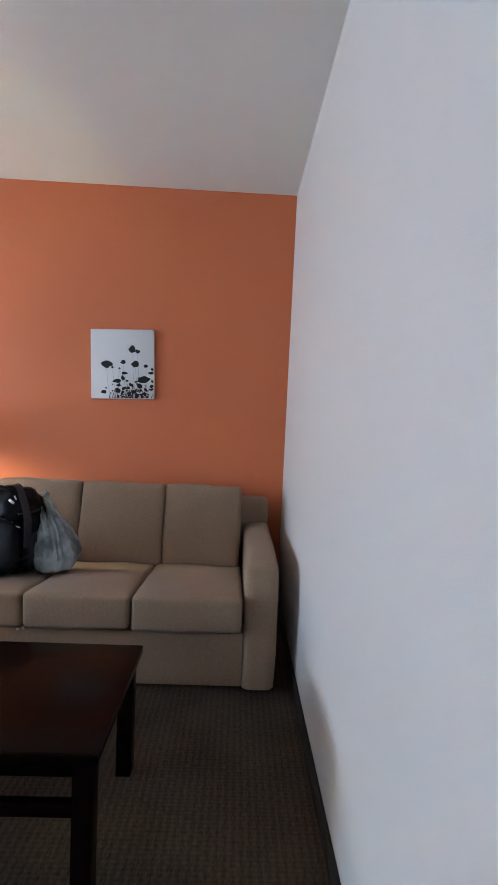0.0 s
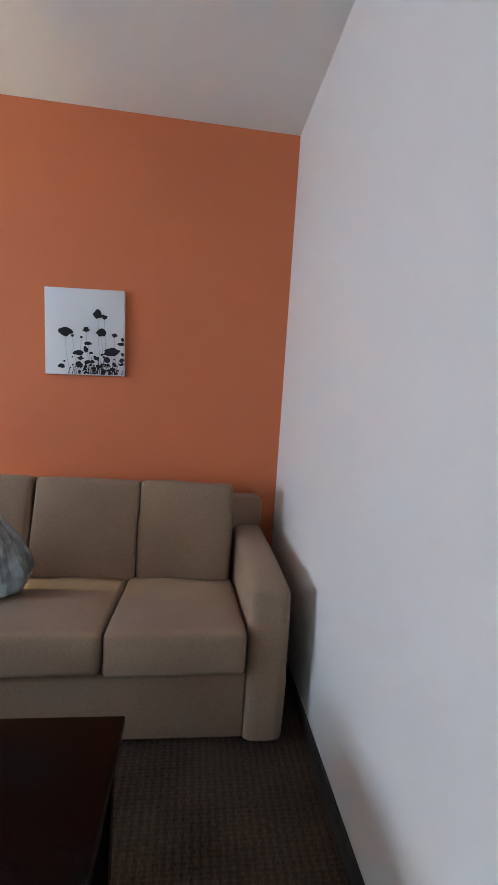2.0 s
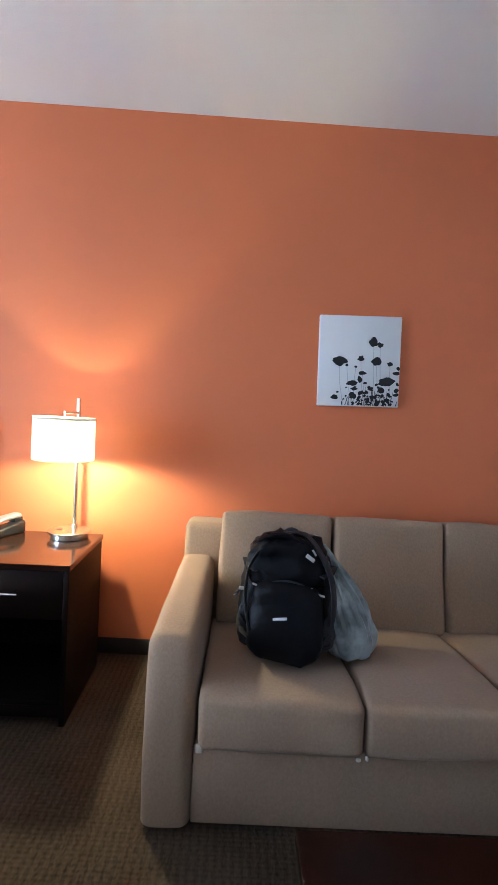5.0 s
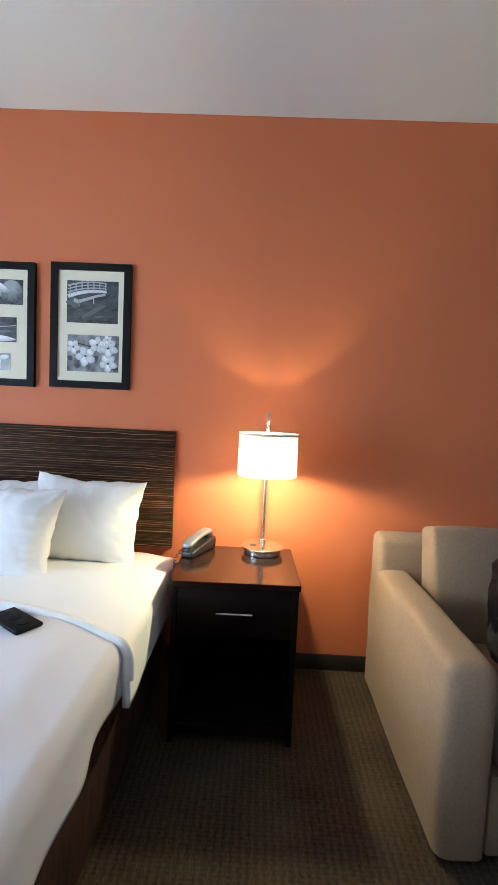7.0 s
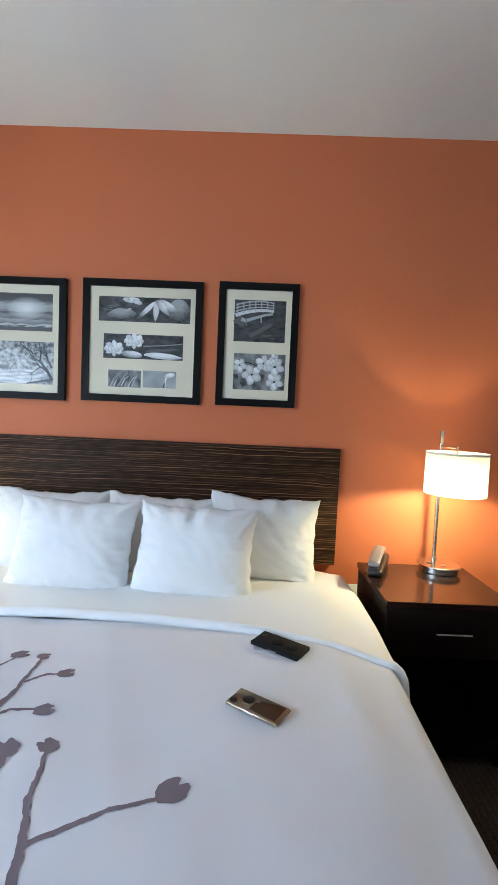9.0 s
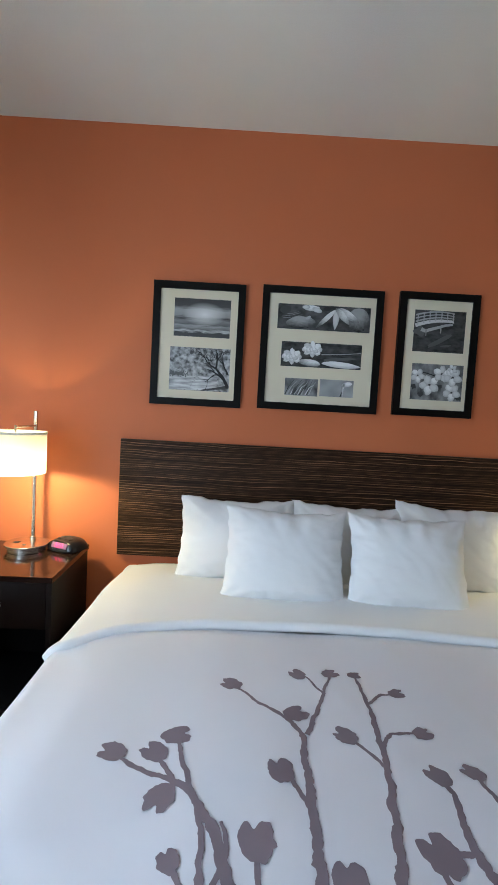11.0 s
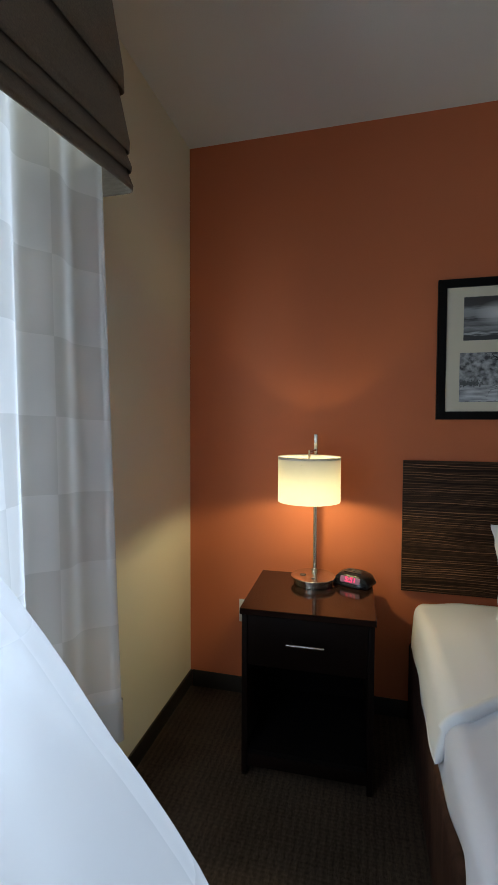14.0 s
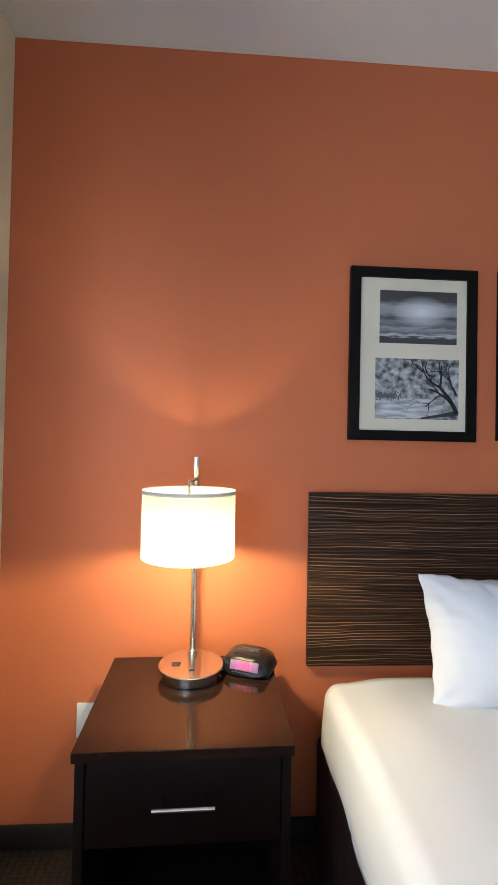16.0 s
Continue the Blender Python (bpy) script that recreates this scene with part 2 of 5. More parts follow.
M_GOLD = material("gold_phone_glass", (0.34, 0.27, 0.19), 0.10, 0.6, vary=0.05)
# brown reflection on the gold phone, given as a colour of its own
M_BROWNREFLECTION = material("brown_phone_reflection", (0.075, 0.048, 0.030), 0.14, 0.2, vary=0.05)
M_CASE = material("matte_black_case", (0.006, 0.006, 0.008), 0.62, vary=0.2, scale=30, spec=0.18)
M_PHONEBLK = material("black_phone_glass", (0.008, 0.009, 0.013), 0.42, vary=0.1)
M_RED = emitter("red_digits", (1.0, 0.015, 0.10), 7.0)
M_LCD = emitter("clock_display", (0.22, 0.10, 0.20), 0.28)
M_BULB = emitter("glowing_bulb", (1.0, 0.66, 0.34), 30.0)
M_GLASS = bpy.data.materials.new("window_glass")
M_GLASS.use_nodes = True
M_GLASS.node_tree.nodes["Principled BSDF"].inputs["Transmission Weight"].default_value = 1.0
M_GLASS.node_tree.nodes["Principled BSDF"].inputs["Roughness"].default_value = 0.02
M_ALU = material("window_aluminium", (0.60, 0.60, 0.58), 0.4, 0.6)

# translucent thin plastic of the carrier bag
M_PLASTIC = bpy.data.materials.new("thin_grey_plastic")
M_PLASTIC.use_nodes = True
pn, pl = M_PLASTIC.node_tree.nodes, M_PLASTIC.node_tree.links
pp = pn["Principled BSDF"]
pp.inputs["Roughness"].default_value, pp.inputs["Specular IOR Level"].default_value = 0.28, 0.6
pp.inputs["Base Color"].default_value = (0.30, 0.34, 0.35, 1)
ptc, pnoise, pramp = pn.new("ShaderNodeTexCoord"), pn.new("ShaderNodeTexNoise"), pn.new("ShaderNodeValToRGB")
pnoise.inputs["Scale"].default_value, pnoise.inputs["Detail"].default_value = 9.0, 4
pl.new(ptc.outputs["Object"], pnoise.inputs["Vector"])
pramp.color_ramp.elements[0].position, pramp.color_ramp.elements[0].color = 0.36, (0.10, 0.125, 0.125, 1)
pramp.color_ramp.elements[1].position, pramp.color_ramp.elements[1].color = 0.60, (0.34, 0.39, 0.40, 1)
pl.new(pnoise.outputs[0], pramp.inputs[0])
pl.new(pramp.outputs[0], pp.inputs["Base Color"])


# ---- mesh helpers ----
def mesh_object(name, bm, mat, smooth=True):
    me = bpy.data.meshes.new(name)
    bmesh.ops.recalc_face_normals(bm, faces=bm.faces)
    bm.to_mesh(me)
    bm.free()
    me.materials.append(mat)
    for f in me.polygons:
        f.use_smooth = smooth
    if smooth:
        me.set_sharp_from_angle(angle=radians(38))
    return new(name, me)


def part(name, bm, mat, parent=None, label="", smooth=True):
    ob = mesh_object(name, bm, mat, smooth)
    if parent is not None:
        ob.parent = parent
    return tagged(ob, label)


def thing(name, label, category, group="", kind="", at=(0, 0, 0), turn=0.0):
    ob = new(name)
    ob.matrix_basis = pose(*at, 0, 0, turn)
    ob.empty_display_size = 0.1
    return tagged(ob, label, category, group, kind)


def add_box(bm, lo, hi, bevel=0.0, seg=2):
    m = Matrix.LocRotScale([(a + b) / 2 for a, b in zip(lo, hi)], None, [b - a for a, b in zip(lo, hi)])
    r = bmesh.ops.create_cube(bm, size=1, matrix=m)
    if bevel:
        edges = list({e for v in r["verts"] for e in v.link_edges})
        bmesh.ops.bevel(bm, geom=edges, offset=bevel, segments=seg, profile=0.5, affect="EDGES")
    return bm


def box(lo, hi, bevel=0.0, seg=2):
    return add_box(bmesh.new(), lo, hi, bevel, seg)


def axis_steps(h, r, n):
    """Stations along one side of a rounded block: dense in the rounded ends."""
    ends = [-h, -h + 0.12 * r, -h + 0.35 * r, -h + 0.65 * r]
    mids = [(-h + r) + (2 * h - 2 * r) * i / n for i in range(n + 1)]
    return ends + mids + [-v for v in reversed(ends)]


def soft_block(size, r, n=8, puff=(0, 0, 0), wob=0.0, seed=0.0):
    """A cushion: a block with rounded edges that swells by puff in the middle of its faces, with a slight unevenness."""
    bm = bmesh.new()
    h = [s / 2 for s in size]
    st = [axis_steps(v, min(r, v * 0.95), n) for v in h]
    for ax in range(3):
        u, v = (ax + 1) % 3, (ax + 2) % 3
        for side in (-1, 1):
            grid = []
            for a in st[u]:
                row = []
                for b in st[v]:
                    p = [0, 0, 0]
                    p[ax], p[u], p[v] = side * h[ax], a, b
                    row.append(bm.verts.new(p))
                grid.append(row)
            for i in range(len(grid) - 1):
                for j in range(len(grid[0]) - 1):
                    bm.faces.new((grid[i][j], grid[i + 1][j], grid[i + 1][j + 1], grid[i][j + 1]))
    bmesh.ops.remove_doubles(bm, verts=bm.verts, dist=1e-5)
    for w in bm.verts:
        p = w.co.copy()
        c = Vector([max(-(h[i] - min(r, h[i] * 0.95)), min(h[i] - min(r, h[i] * 0.95), p[i])) for i in range(3)])
        d = p - c
        if d.length > 1e-9:
            p = c + d.normalized() * r
        q = [p[i] / h[i] for i in range(3)]
        for i in range(3):
            k, m2 = (i + 1) % 3, (i + 2) % 3
            p[i] += puff[i] * (q[i]) * max(0, 1 - q[k] ** 2) ** 0.7 * max(0, 1 - q[m2] ** 2) ** 0.7
        if wob:
            p += wob * noise.noise_vector(p * 5 + Vector((seed, seed * 2, 3)))
        w.co = p
    return bm


def lathe(profile, seg=32, bm=None):
    """A turned shape about z from (radius, height) pairs."""
    bm = bm or bmesh.new()
    rings = []
    for r, z in profile:
        rings.append([bm.verts.new((r * math.cos(2 * math.pi * i / seg), r * math.sin(2 * math.pi * i / seg), z)) for i in range(seg)])
    for a, b in zip(rings, rings[1:]):
        for i in range(seg):
            bm.faces.new((a[i], a[(i + 1) % seg], b[(i + 1) % seg], b[i]))
    if profile[0][0] > 1e-6:
        bm.faces.new(list(reversed(rings[0])))
    if profile[-1][0] > 1e-6:
        bm.faces.new(rings[-1])
    bmesh.ops.remove_doubles(bm, verts=bm.verts, dist=1e-6)
    return bm


def tube(points, radius, seg=8, bm=None, flat=1.0):
    """A round (or flattened) rod along points."""
    bm = bm or bmesh.new()
    pts = [Vector(p) for p in points]
    rings = []
    side = None
    for i, p in enumerate(pts):
        d = (pts[min(i + 1, len(pts) - 1)] - pts[max(i - 1, 0)]).normalized()
        if side is None:
            side = d.cross(Vector((0.13, 0.2, 1))).normalized() if abs(d.z) < 0.9 else Vector((1, 0, 0))
        side = (side - d * side.dot(d)).normalized()
        up = d.cross(side)
        rings.append([bm.verts.new(p + radius * (math.cos(2 * math.pi * k / seg) * side + flat * math.sin(2 * math.pi * k / seg) * up)) for k in range(seg)])
    for a, b in zip(rings, rings[1:]):
        for k in range(seg):
            bm.faces.new((a[k], a[(k + 1) % seg], b[(k + 1) % seg], b[k]))
    bm.faces.new(list(reversed(rings[0])))
    bm.faces.new(rings[-1])
    return bm


def sheet(fn, nu, nv, bm=None):
    """A grid surface: fn(u, v) with u, v from 0 to 1."""
    bm = bm or bmesh.new()
    g = [[bm.verts.new(fn(i / nu, j / nv)) for j in range(nv + 1)] for i in range(nu + 1)]
    for i in range(nu):
        for j in range(nv):
            bm.faces.new((g[i][j], g[i + 1][j], g[i + 1][j + 1], g[i][j + 1]))
    return bm


def solidify(ob, thickness, offset=-1):
    s = ob.modifiers.new("thickness", "SOLIDIFY")
    s.thickness, s.offset = thickness, offset
    return ob


def smoothstep(a, b, x):
    t = max(0.0, min(1.0, (x - a) / (b - a)))
    return t * t * (3 - 2 * t)


# ---- structure ----
def structure(name, bm, mat, label, category):
    return tagged(part(name, bm, mat, None, "", False), label, category, "", "structure")


T = 0.14
structure("floor", box((WEST - T, SOUTH - T, -0.10), (EAST + T, T, 0.0)), M_CARPET, "dark brown ribbed carpet floor of the hotel room", "floor")
structure("ceiling", box((WEST - T, SOUTH - T, TOP), (EAST + T, T, TOP + 0.12)), M_CEIL, "flat off-white painted ceiling", "ceiling")
structure("wall_north", box((WEST - T, 0, 0), (EAST + T, T, TOP)), M_ORANGE, "burnt orange painted accent wall behind bed and sofa", "wall")
structure("wall_east", box((EAST, SOUTH, 0), (EAST + T, 0, TOP)), M_WHITE, "plain off-white painted wall beside the sofa", "wall")
structure("wall_south", box((WEST - T, SOUTH - T, 0), (EAST + T, SOUTH, TOP)), M_WHITE, "plain off-white painted wall facing the bed", "wall")
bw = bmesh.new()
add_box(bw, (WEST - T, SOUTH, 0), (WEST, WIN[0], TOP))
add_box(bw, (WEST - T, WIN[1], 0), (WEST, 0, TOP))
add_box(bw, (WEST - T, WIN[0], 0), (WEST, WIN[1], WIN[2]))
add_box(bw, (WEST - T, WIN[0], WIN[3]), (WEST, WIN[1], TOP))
structure("wall_west", bw, M_WHITE_LIT, "painted window wall with one wide opening, lamp light put into its cream colour", "wall")


def cove(lo, hi):
    bm = box(lo, hi, 0.004)
    return tagged(part("baseboard", bm, M_COVE), "dark brown rubber cove base along the wall", "baseboard", "cove bases", "structure")


cove((WEST + 0.012, -0.010, 0.0), (EAST - 0.012, 0.0, 0.085))
cove((EAST - 0.010, SOUTH, 0.0), (EAST, 0.0, 0.085))
cove((WEST, SOUTH, 0.0), (WEST + 0.010, 0.0, 0.085))
cove((WEST + 0.012, SOUTH, 0.0), (EAST - 0.012, SOUTH + 0.010, 0.085))

win = thing("window_1", "wide aluminium window behind sheer curtain", "window", kind="structure", at=(WEST - 0.11, (WIN[0] + WIN[1]) / 2, 0))
wh = (WIN[1] - WIN[0]) / 2
for lo, hi in (((-0.02, -wh, WIN[2]), (0.02, wh, WIN[2] + 0.05)), ((-0.02, -wh, WIN[3] - 0.05), (0.02, wh, WIN[3])),
               ((-0.02, -wh, WIN[2] + 0.05), (0.02, -wh + 0.05, WIN[3] - 0.05)), ((-0.02, wh - 0.05, WIN[2] + 0.05), (0.02, wh, WIN[3] - 0.05)),
               ((-0.02, -0.025, WIN[2] + 0.05), (0.02, 0.025, WIN[3] - 0.05))):
    part("window_frame", box(lo, hi, 0.004), M_ALU, win)
for s in (-1, 1):
    pane = part("pane", box((-0.003, min(s * 0.025, s * (wh - 0.05)), WIN[2] + 0.05), (0.003, max(s * 0.025, s * (wh - 0.05)), WIN[3] - 0.05)), M_GLASS, win)
    pane.visible_shadow = False
part("window_sill", box((0.03, -wh, WIN[2] - 0.004), (0.125, wh, WIN[2] + 0.02), 0.004), M_OUTLET, win)


# ---- window dressing ----
def sheer_curtain():
    """A gathered voile with a woven check; its lower middle is blown into the room."""
    y0, y1, zt, zb = -1.15, -3.52, 2.30, 0.475
    bm = bmesh.new()
    nu, nv = 260, 60
    g, uvs = [], {}
    for i in range(nu + 1):
        u = i / nu
        row = []
        for j in range(nv + 1):
            v = j / nv
            s = u * (y0 - y1)
            z = zt + (zb - zt) * v + 0.03 * math.sin(s * 5) * v
            y = y0 - s + 0.015 * v * (1 - u) ** 6
            b = math.exp(-((y - BILLOW[0]) / BILLOW[1]) ** 2) * smoothstep(BILLOW[2], 0.78, v)
            amp = 0.045 * (0.45 + 0.55 * v) * (1 - 0.75 * b)
            turn = s * 19 + 0.5 * math.sin(s * 7)
            x = -5.83 + amp * math.sin(turn + 0.75 * math.sin(turn)) + 0.012 * math.sin(s * 47) * (1 - b) + 0.025 * v * (1 - b)
            x += BILLOW[3] * b + b * (0.02 * noise.noise(Vector((y * 6, z * 4, 2))) + 0.022 * abs(math.sin((y * 0.8 + z) * 8.0)))
            z += BILLOW[4] * b * v ** 2 + 0.085 * v ** 3 * (1 - b)
            w = bm.verts.new((x, y, z))
            uvs[w] = (s * 5.4, v * (zt - zb) * 5.4)
            row.append(w)
        g.append(row)
    uv = bm.loops.layers.uv.new("UVMap")
    for i in range(nu):
        for j in range(nv):
            f = bm.faces.new((g[i][j], g[i + 1][j], g[i + 1][j + 1], g[i][j + 1]))
            for lp in f.loops:
                lp[uv].uv = uvs[lp.vert]
    ob = thing("sheer_curtain", "gathered white checked voile curtain blown into the room", "curtain")
    hem = bmesh.new()
    lift = Vector((0.004, 0, 0))
    low = [[hem.verts.new(g[i][j].co + lift) for j in (nv - 4, nv - 2, nv)] for i in range(nu + 1)]
    for a, b in zip(low, low[1:]):
        for j in range(2):
            hem.faces.new((a[j], b[j], b[j + 1], a[j + 1]))
    v = part("voile", bm, M_SHEER, ob)
    part("hem", hem, M_HEM, v, "doubled hem band")
    part("curtain_rod", tube([(-5.83, y0 + 0.03, zt), (-5.83, y1 - 0.03, zt)], 0.012, 10), M_ALU, ob)
    for y in (y0, (y0 + y1) / 2, y1):
        part("bracket", box((WEST, y - 0.012, zt - 0.012), (-5.84, y + 0.012, zt + 0.012), 0.003), M_ALU, ob)


BILLOW = (-1.90, 0.20, 0.35, 0.585, 0.08)   # middle, half width, start, reach and lift of the blown part
sheer_curtain()


def valance():
    """A soft pleated box valance: stepped folds with a rounded corner that returns to the wall."""
    ob = thing("window_valance", "taupe pleated fabric valance with pale lining", "valance")
    ya, yb, xf, r = -1.118, -3.60, -5.722, 0.022

    def outline(s, off):
        """The plan of the valance from wall to wall: s from 0 to 1, off: outwards."""
        xo, y0, y1 = xf + off, ya - 0.012 + 0.35 * off, yb + 0.012 - 0.35 * off
        run = [(WEST + 0.004, y0), (xo - r, y0)]
        run += [(xo - r + r * math.sin(a), y0 - r + r * math.cos(a)) for a in [math.pi / 2 * k / 8 for k in range(1, 9)]]
        run += [(xo, y0 - r + (y1 - y0 + 2 * r) * k / 40) for k in range(1, 40)]
        run += [(xo - r + r * math.cos(a), y1 + r - r * math.sin(a)) for a in [math.pi / 2 * k / 8 for k in range(9)]]
        run += [(WEST + 0.004, y1)]
        return run

    def sag(x, y):
        m = (y - ya) / (yb - ya)
        return -0.100 * math.sin(math.pi * max(0, min(1, m))) * smoothstep(-5.95, xf, x)

    def tier(name, z_top, z_bot, off_top, off_bot, mat, drop=1.0):
        bm = bmesh.new()
        n = 8
        rows = []
        for k in range(n + 1):
            t = k / n
            off = off_top + (off_bot - off_top) * t
            z = z_top + (z_bot - z_top) * t
            if k == n:
                off -= 0.006
            rows.append([bm.verts.new((x, y, z + drop * sag(x, y) * (0.6 + 0.4 * t) + 0.006 * t * noise.noise(Vector((x * 6, y * 5, z_bot * 40))))) for x, y in outline(0, off)])
        for a, b in zip(rows, rows[1:]):
            for i in range(len(a) - 1):
                bm.faces.new((a[i], a[i + 1], b[i + 1], b[i]))
        return solidify(part(name, bm, mat, ob), 0.003)

    tier("upper_panel", 2.62, 2.216, -0.074, -0.014, M_VALANCE, 0.5)
    tier("pleat", 2.265, 2.068, -0.042, -0.003, M_VALANCE, 0.8)
    tier("pleat", 2.118, 2.020, -0.036, 0.001, M_VALANCE, 0.9)
    tier("pleat", 2.066, 1.976, -0.032, 0.004, M_VALANCE)
    tier("lining", 2.60, 2.040, -0.100, -0.044, M_LINING)
    part("top_board", box((WEST + 0.004, yb + 0.05, 2.60), (xf - 0.11, ya - 0.05, 2.618)), M_LINING, ob)


valance()


# ---- sofa ----
def sofa():
    ob = thing("sofa", "beige woven three-seat sofa with square arms, slightly worn", "sofa", at=(-1.018, 0, 0))
    w = 0.916
    for sx in (-1, 1):
        bm = soft_block((0.156, 0.96, 0.704), 0.040, 7, (0.005, 0.004, 0.008), 0.005, 2 + sx)
        for v in bm.verts:
            v.co += Vector((sx * (w - 0.078), -0.543, 0.274))
            v.co.z = max(v.co.z, 0.026)
        part("arm", bm, M_SOFA, ob)
    part("base", box((-w + 0.157, -1.004, 0.026), (w - 0.157, -0.10, 0.284), 0.006, 2), M_SOFA, ob)
    bm = soft_block((2 * w - 0.010, 0.17, 0.71), 0.035, 8, (0, 0.006, 0.004), 0.003, 7)
    for v in bm.verts:
        v.co += Vector((0, -0.130, 0.422))
    part("back_frame", bm, M_SOFA, ob)
    edges = (-0.750, -0.246, 0.240, 0.750)
    for k in range(3):
        a, b = edges[k], edges[k + 1]
        bm = soft_block((b - a - 0.006, 0.675, 0.163), 0.022, 12, (0.004, 0.010, 0.013), 0.008, k * 5.0)
        for v in bm.verts:
            v.co += Vector(((a + b) / 2, -0.7295, 0.367))
            v.co.z += 0.095 * (-v.co.y - 0.800)
        part("seat_cushion", bm, M_SOFA, ob)
    for x, z, sx, sz in ((-0.738, 0.322, 0.022, 0.028), (-0.730, 0.348, 0.012, 0.018), (-0.722, 0.446, 0.026, 0.008), (-0.264, 0.316, 0.014, 0.008), (-0.238, 0.320, 0.009, 0.012)):
        bm = soft_block((sx, 0.010, sz), 0.004, 6, (0.001, 0.002, 0.001), 0.010, x * 9)
        for v in bm.verts:
            v.co += Vector((x, -1.061, z - 0.008))
        part("frayed_welt", bm, M_FRAY, ob, "pale frayed cushion corner")
    edges = (-0.735, -0.231, 0.271, 0.735)
    for k in range(3):
        a, b = edges[k], edges[k + 1]
        bm = soft_block((b - a - 0.008, 0.155, 0.485), 0.024, 12, (0.004, 0.026, 0.006), 0.008, 30 + k * 4.0)
        tilt = Matrix.Translation(((a + b) / 2, -0.328, 0.624)) @ Matrix.Rotation(radians(-13), 4, "X")
        bmesh.ops.transform(bm, matrix=tilt, verts=bm.verts)
        part("back_cushion", bm, M_SOFA, ob)
    for sx in (-1, 1):
        for y in (-0.95, -0.12):
            part("foot", box((sx * (w - 0.09) - 0.03, y - 0.03, 0), (sx * (w - 0.09) + 0.03, y + 0.03, 0.035), 0.005), M_BLACKPL, ob)


sofa()


# ---- backpack and carrier bag on the sofa ----
def backpack():
    ob = thing("backpack", "black nylon backpack leaning on the sofa back", "backpack", at=(-1.490, -0.775, 0.462), turn=-8)
    lean = Matrix.Rotation(radians(-11), 4, "X") @ Matrix.Diagonal((0.98, 0.95, 0.93, 1))

    def shell(cx, cy, cz, a, b, c, e, seed, name, mat, parent, label="", wrinkle=0.013):
        bm = bmesh.new()
        nu, nv = 64, 48

        def f(u, v):
            th, ph = 2 * math.pi * u, math.pi * (v - 0.5)
            sg = lambda q, k: math.copysign(abs(q) ** k, q)
            p = Vector((a * sg(math.cos(ph), e) * sg(math.cos(th), e), b * sg(math.cos(ph), e) * sg(math.sin(th), e), c * sg(math.sin(ph), e * 1.1)))
            p.x *= 1 - 0.10 * (p.z / c) ** 2 - 0.05 * (p.z / c)
            p += wrinkle * noise.noise_vector(p * 11 + Vector((seed, 0, 1))) + 0.55 * wrinkle * noise.noise_vector(p * 32 + Vector((0, seed, 1)))
            ridge = 1 - abs(noise.noise(Vector((p.x * 9 + seed, p.y * 9, p.z * 14))))
            p *= 1 + 0.045 * (ridge ** 6 - 0.25)
            return lean @ (p + Vector((cx, cy, cz)))
        sheet(f, nu, nv, bm)
        bmesh.ops.remove_doubles(bm, verts=bm.verts, dist=1e-4)
        return part(name, bm, mat, parent, label)

    shell(-0.006, 0.02, 0.232, 0.166, 0.100, 0.232, 0.48, 1.0, "main_compartment", M_BAGCLOTH, ob)
    pk = shell(0.0, -0.085, 0.150, 0.132, 0.060, 0.145, 0.46, 4.0, "front_pocket", M_BAGCLOTH, ob, wrinkle=0.007)
    shell(-0.012, -0.055, 0.350, 0.138, 0.062, 0.095, 0.48, 6.0, "top_pocket", M_BAGCLOTH, ob, wrinkle=0.020)
    for sx in (-1, 1):
        shell(sx * 0.145, 0.01, 0.13, 0.032, 0.07, 0.10, 0.6, 8.0 + sx, "side_pocket", M_WEB, ob)
    pt = lambda x, y, z: lean @ Vector((x, y, z))
    part("label_patch", box((-0.024, -0.004, -0.0045), (0.024, 0.003, 0.0045), 0.001), M_PAPER, pk, "small white label bar").matrix_basis = Matrix.Translation(pt(-0.018, -0.148, 0.165)) @ lean @ Matrix.Rotation(radians(-8), 4, "Y")
    part("zipper", tube([pt(0.115 * math.cos(a), -0.105 - 0.02 * math.sin(a), 0.21 + 0.085 * math.sin(a)) for a in [math.pi * k / 14 for k in range(15)]], 0.004, 6), M_WEB, ob)
    part("zipper", tube([pt(0.12 * math.cos(a), -0.09, 0.33 + 0.075 * math.sin(a)) for a in [math.pi * k / 14 for k in range(15)]], 0.004, 6), M_WEB, ob)
    for x, z, t in ((-0.112, 0.27, 20), (0.075, 0.275, -5), (0.085, 0.405, 55), (0.118, 0.255, 10)):
        part("zipper_pull", box((-0.012, -0.002, -0.0035), (0.012, 0.002, 0.0035), 0.001), M_SILVER, ob, "silver zip pull").matrix_basis = Matrix.Translation(pt(x, -0.120, z)) @ lean @ Matrix.Rotation(radians(t), 4, "Y")
    def eased(pts, n=5):
        """A smooth run through a few points."""
        fine = []
        for i in range(len(pts) - 1):
            p0, p1, p2, p3 = [Vector(pts[max(0, min(len(pts) - 1, i + k))]) for k in (-1, 0, 1, 2)]
            for k in range(n):
                t = k / n
                fine.append(0.5 * (2 * p1 + (p2 - p0) * t + (2 * p0 - 5 * p1 + 4 * p2 - p3) * t * t + (3 * p1 - p0 - 3 * p2 + p3) * t ** 3))
        return [pt(*p) for p in fine + [Vector(pts[-1])]]

    part("shoulder_strap", tube(eased([(-0.02, -0.030, 0.462), (0.050, -0.052, 0.462), (0.105, -0.085, 0.405), (0.148, -0.100, 0.320), (0.164, -0.100, 0.225), (0.160, -0.085, 0.150)]), 0.023, 12, None, 0.34), M_WEB, ob, "padded charcoal shoulder strap")
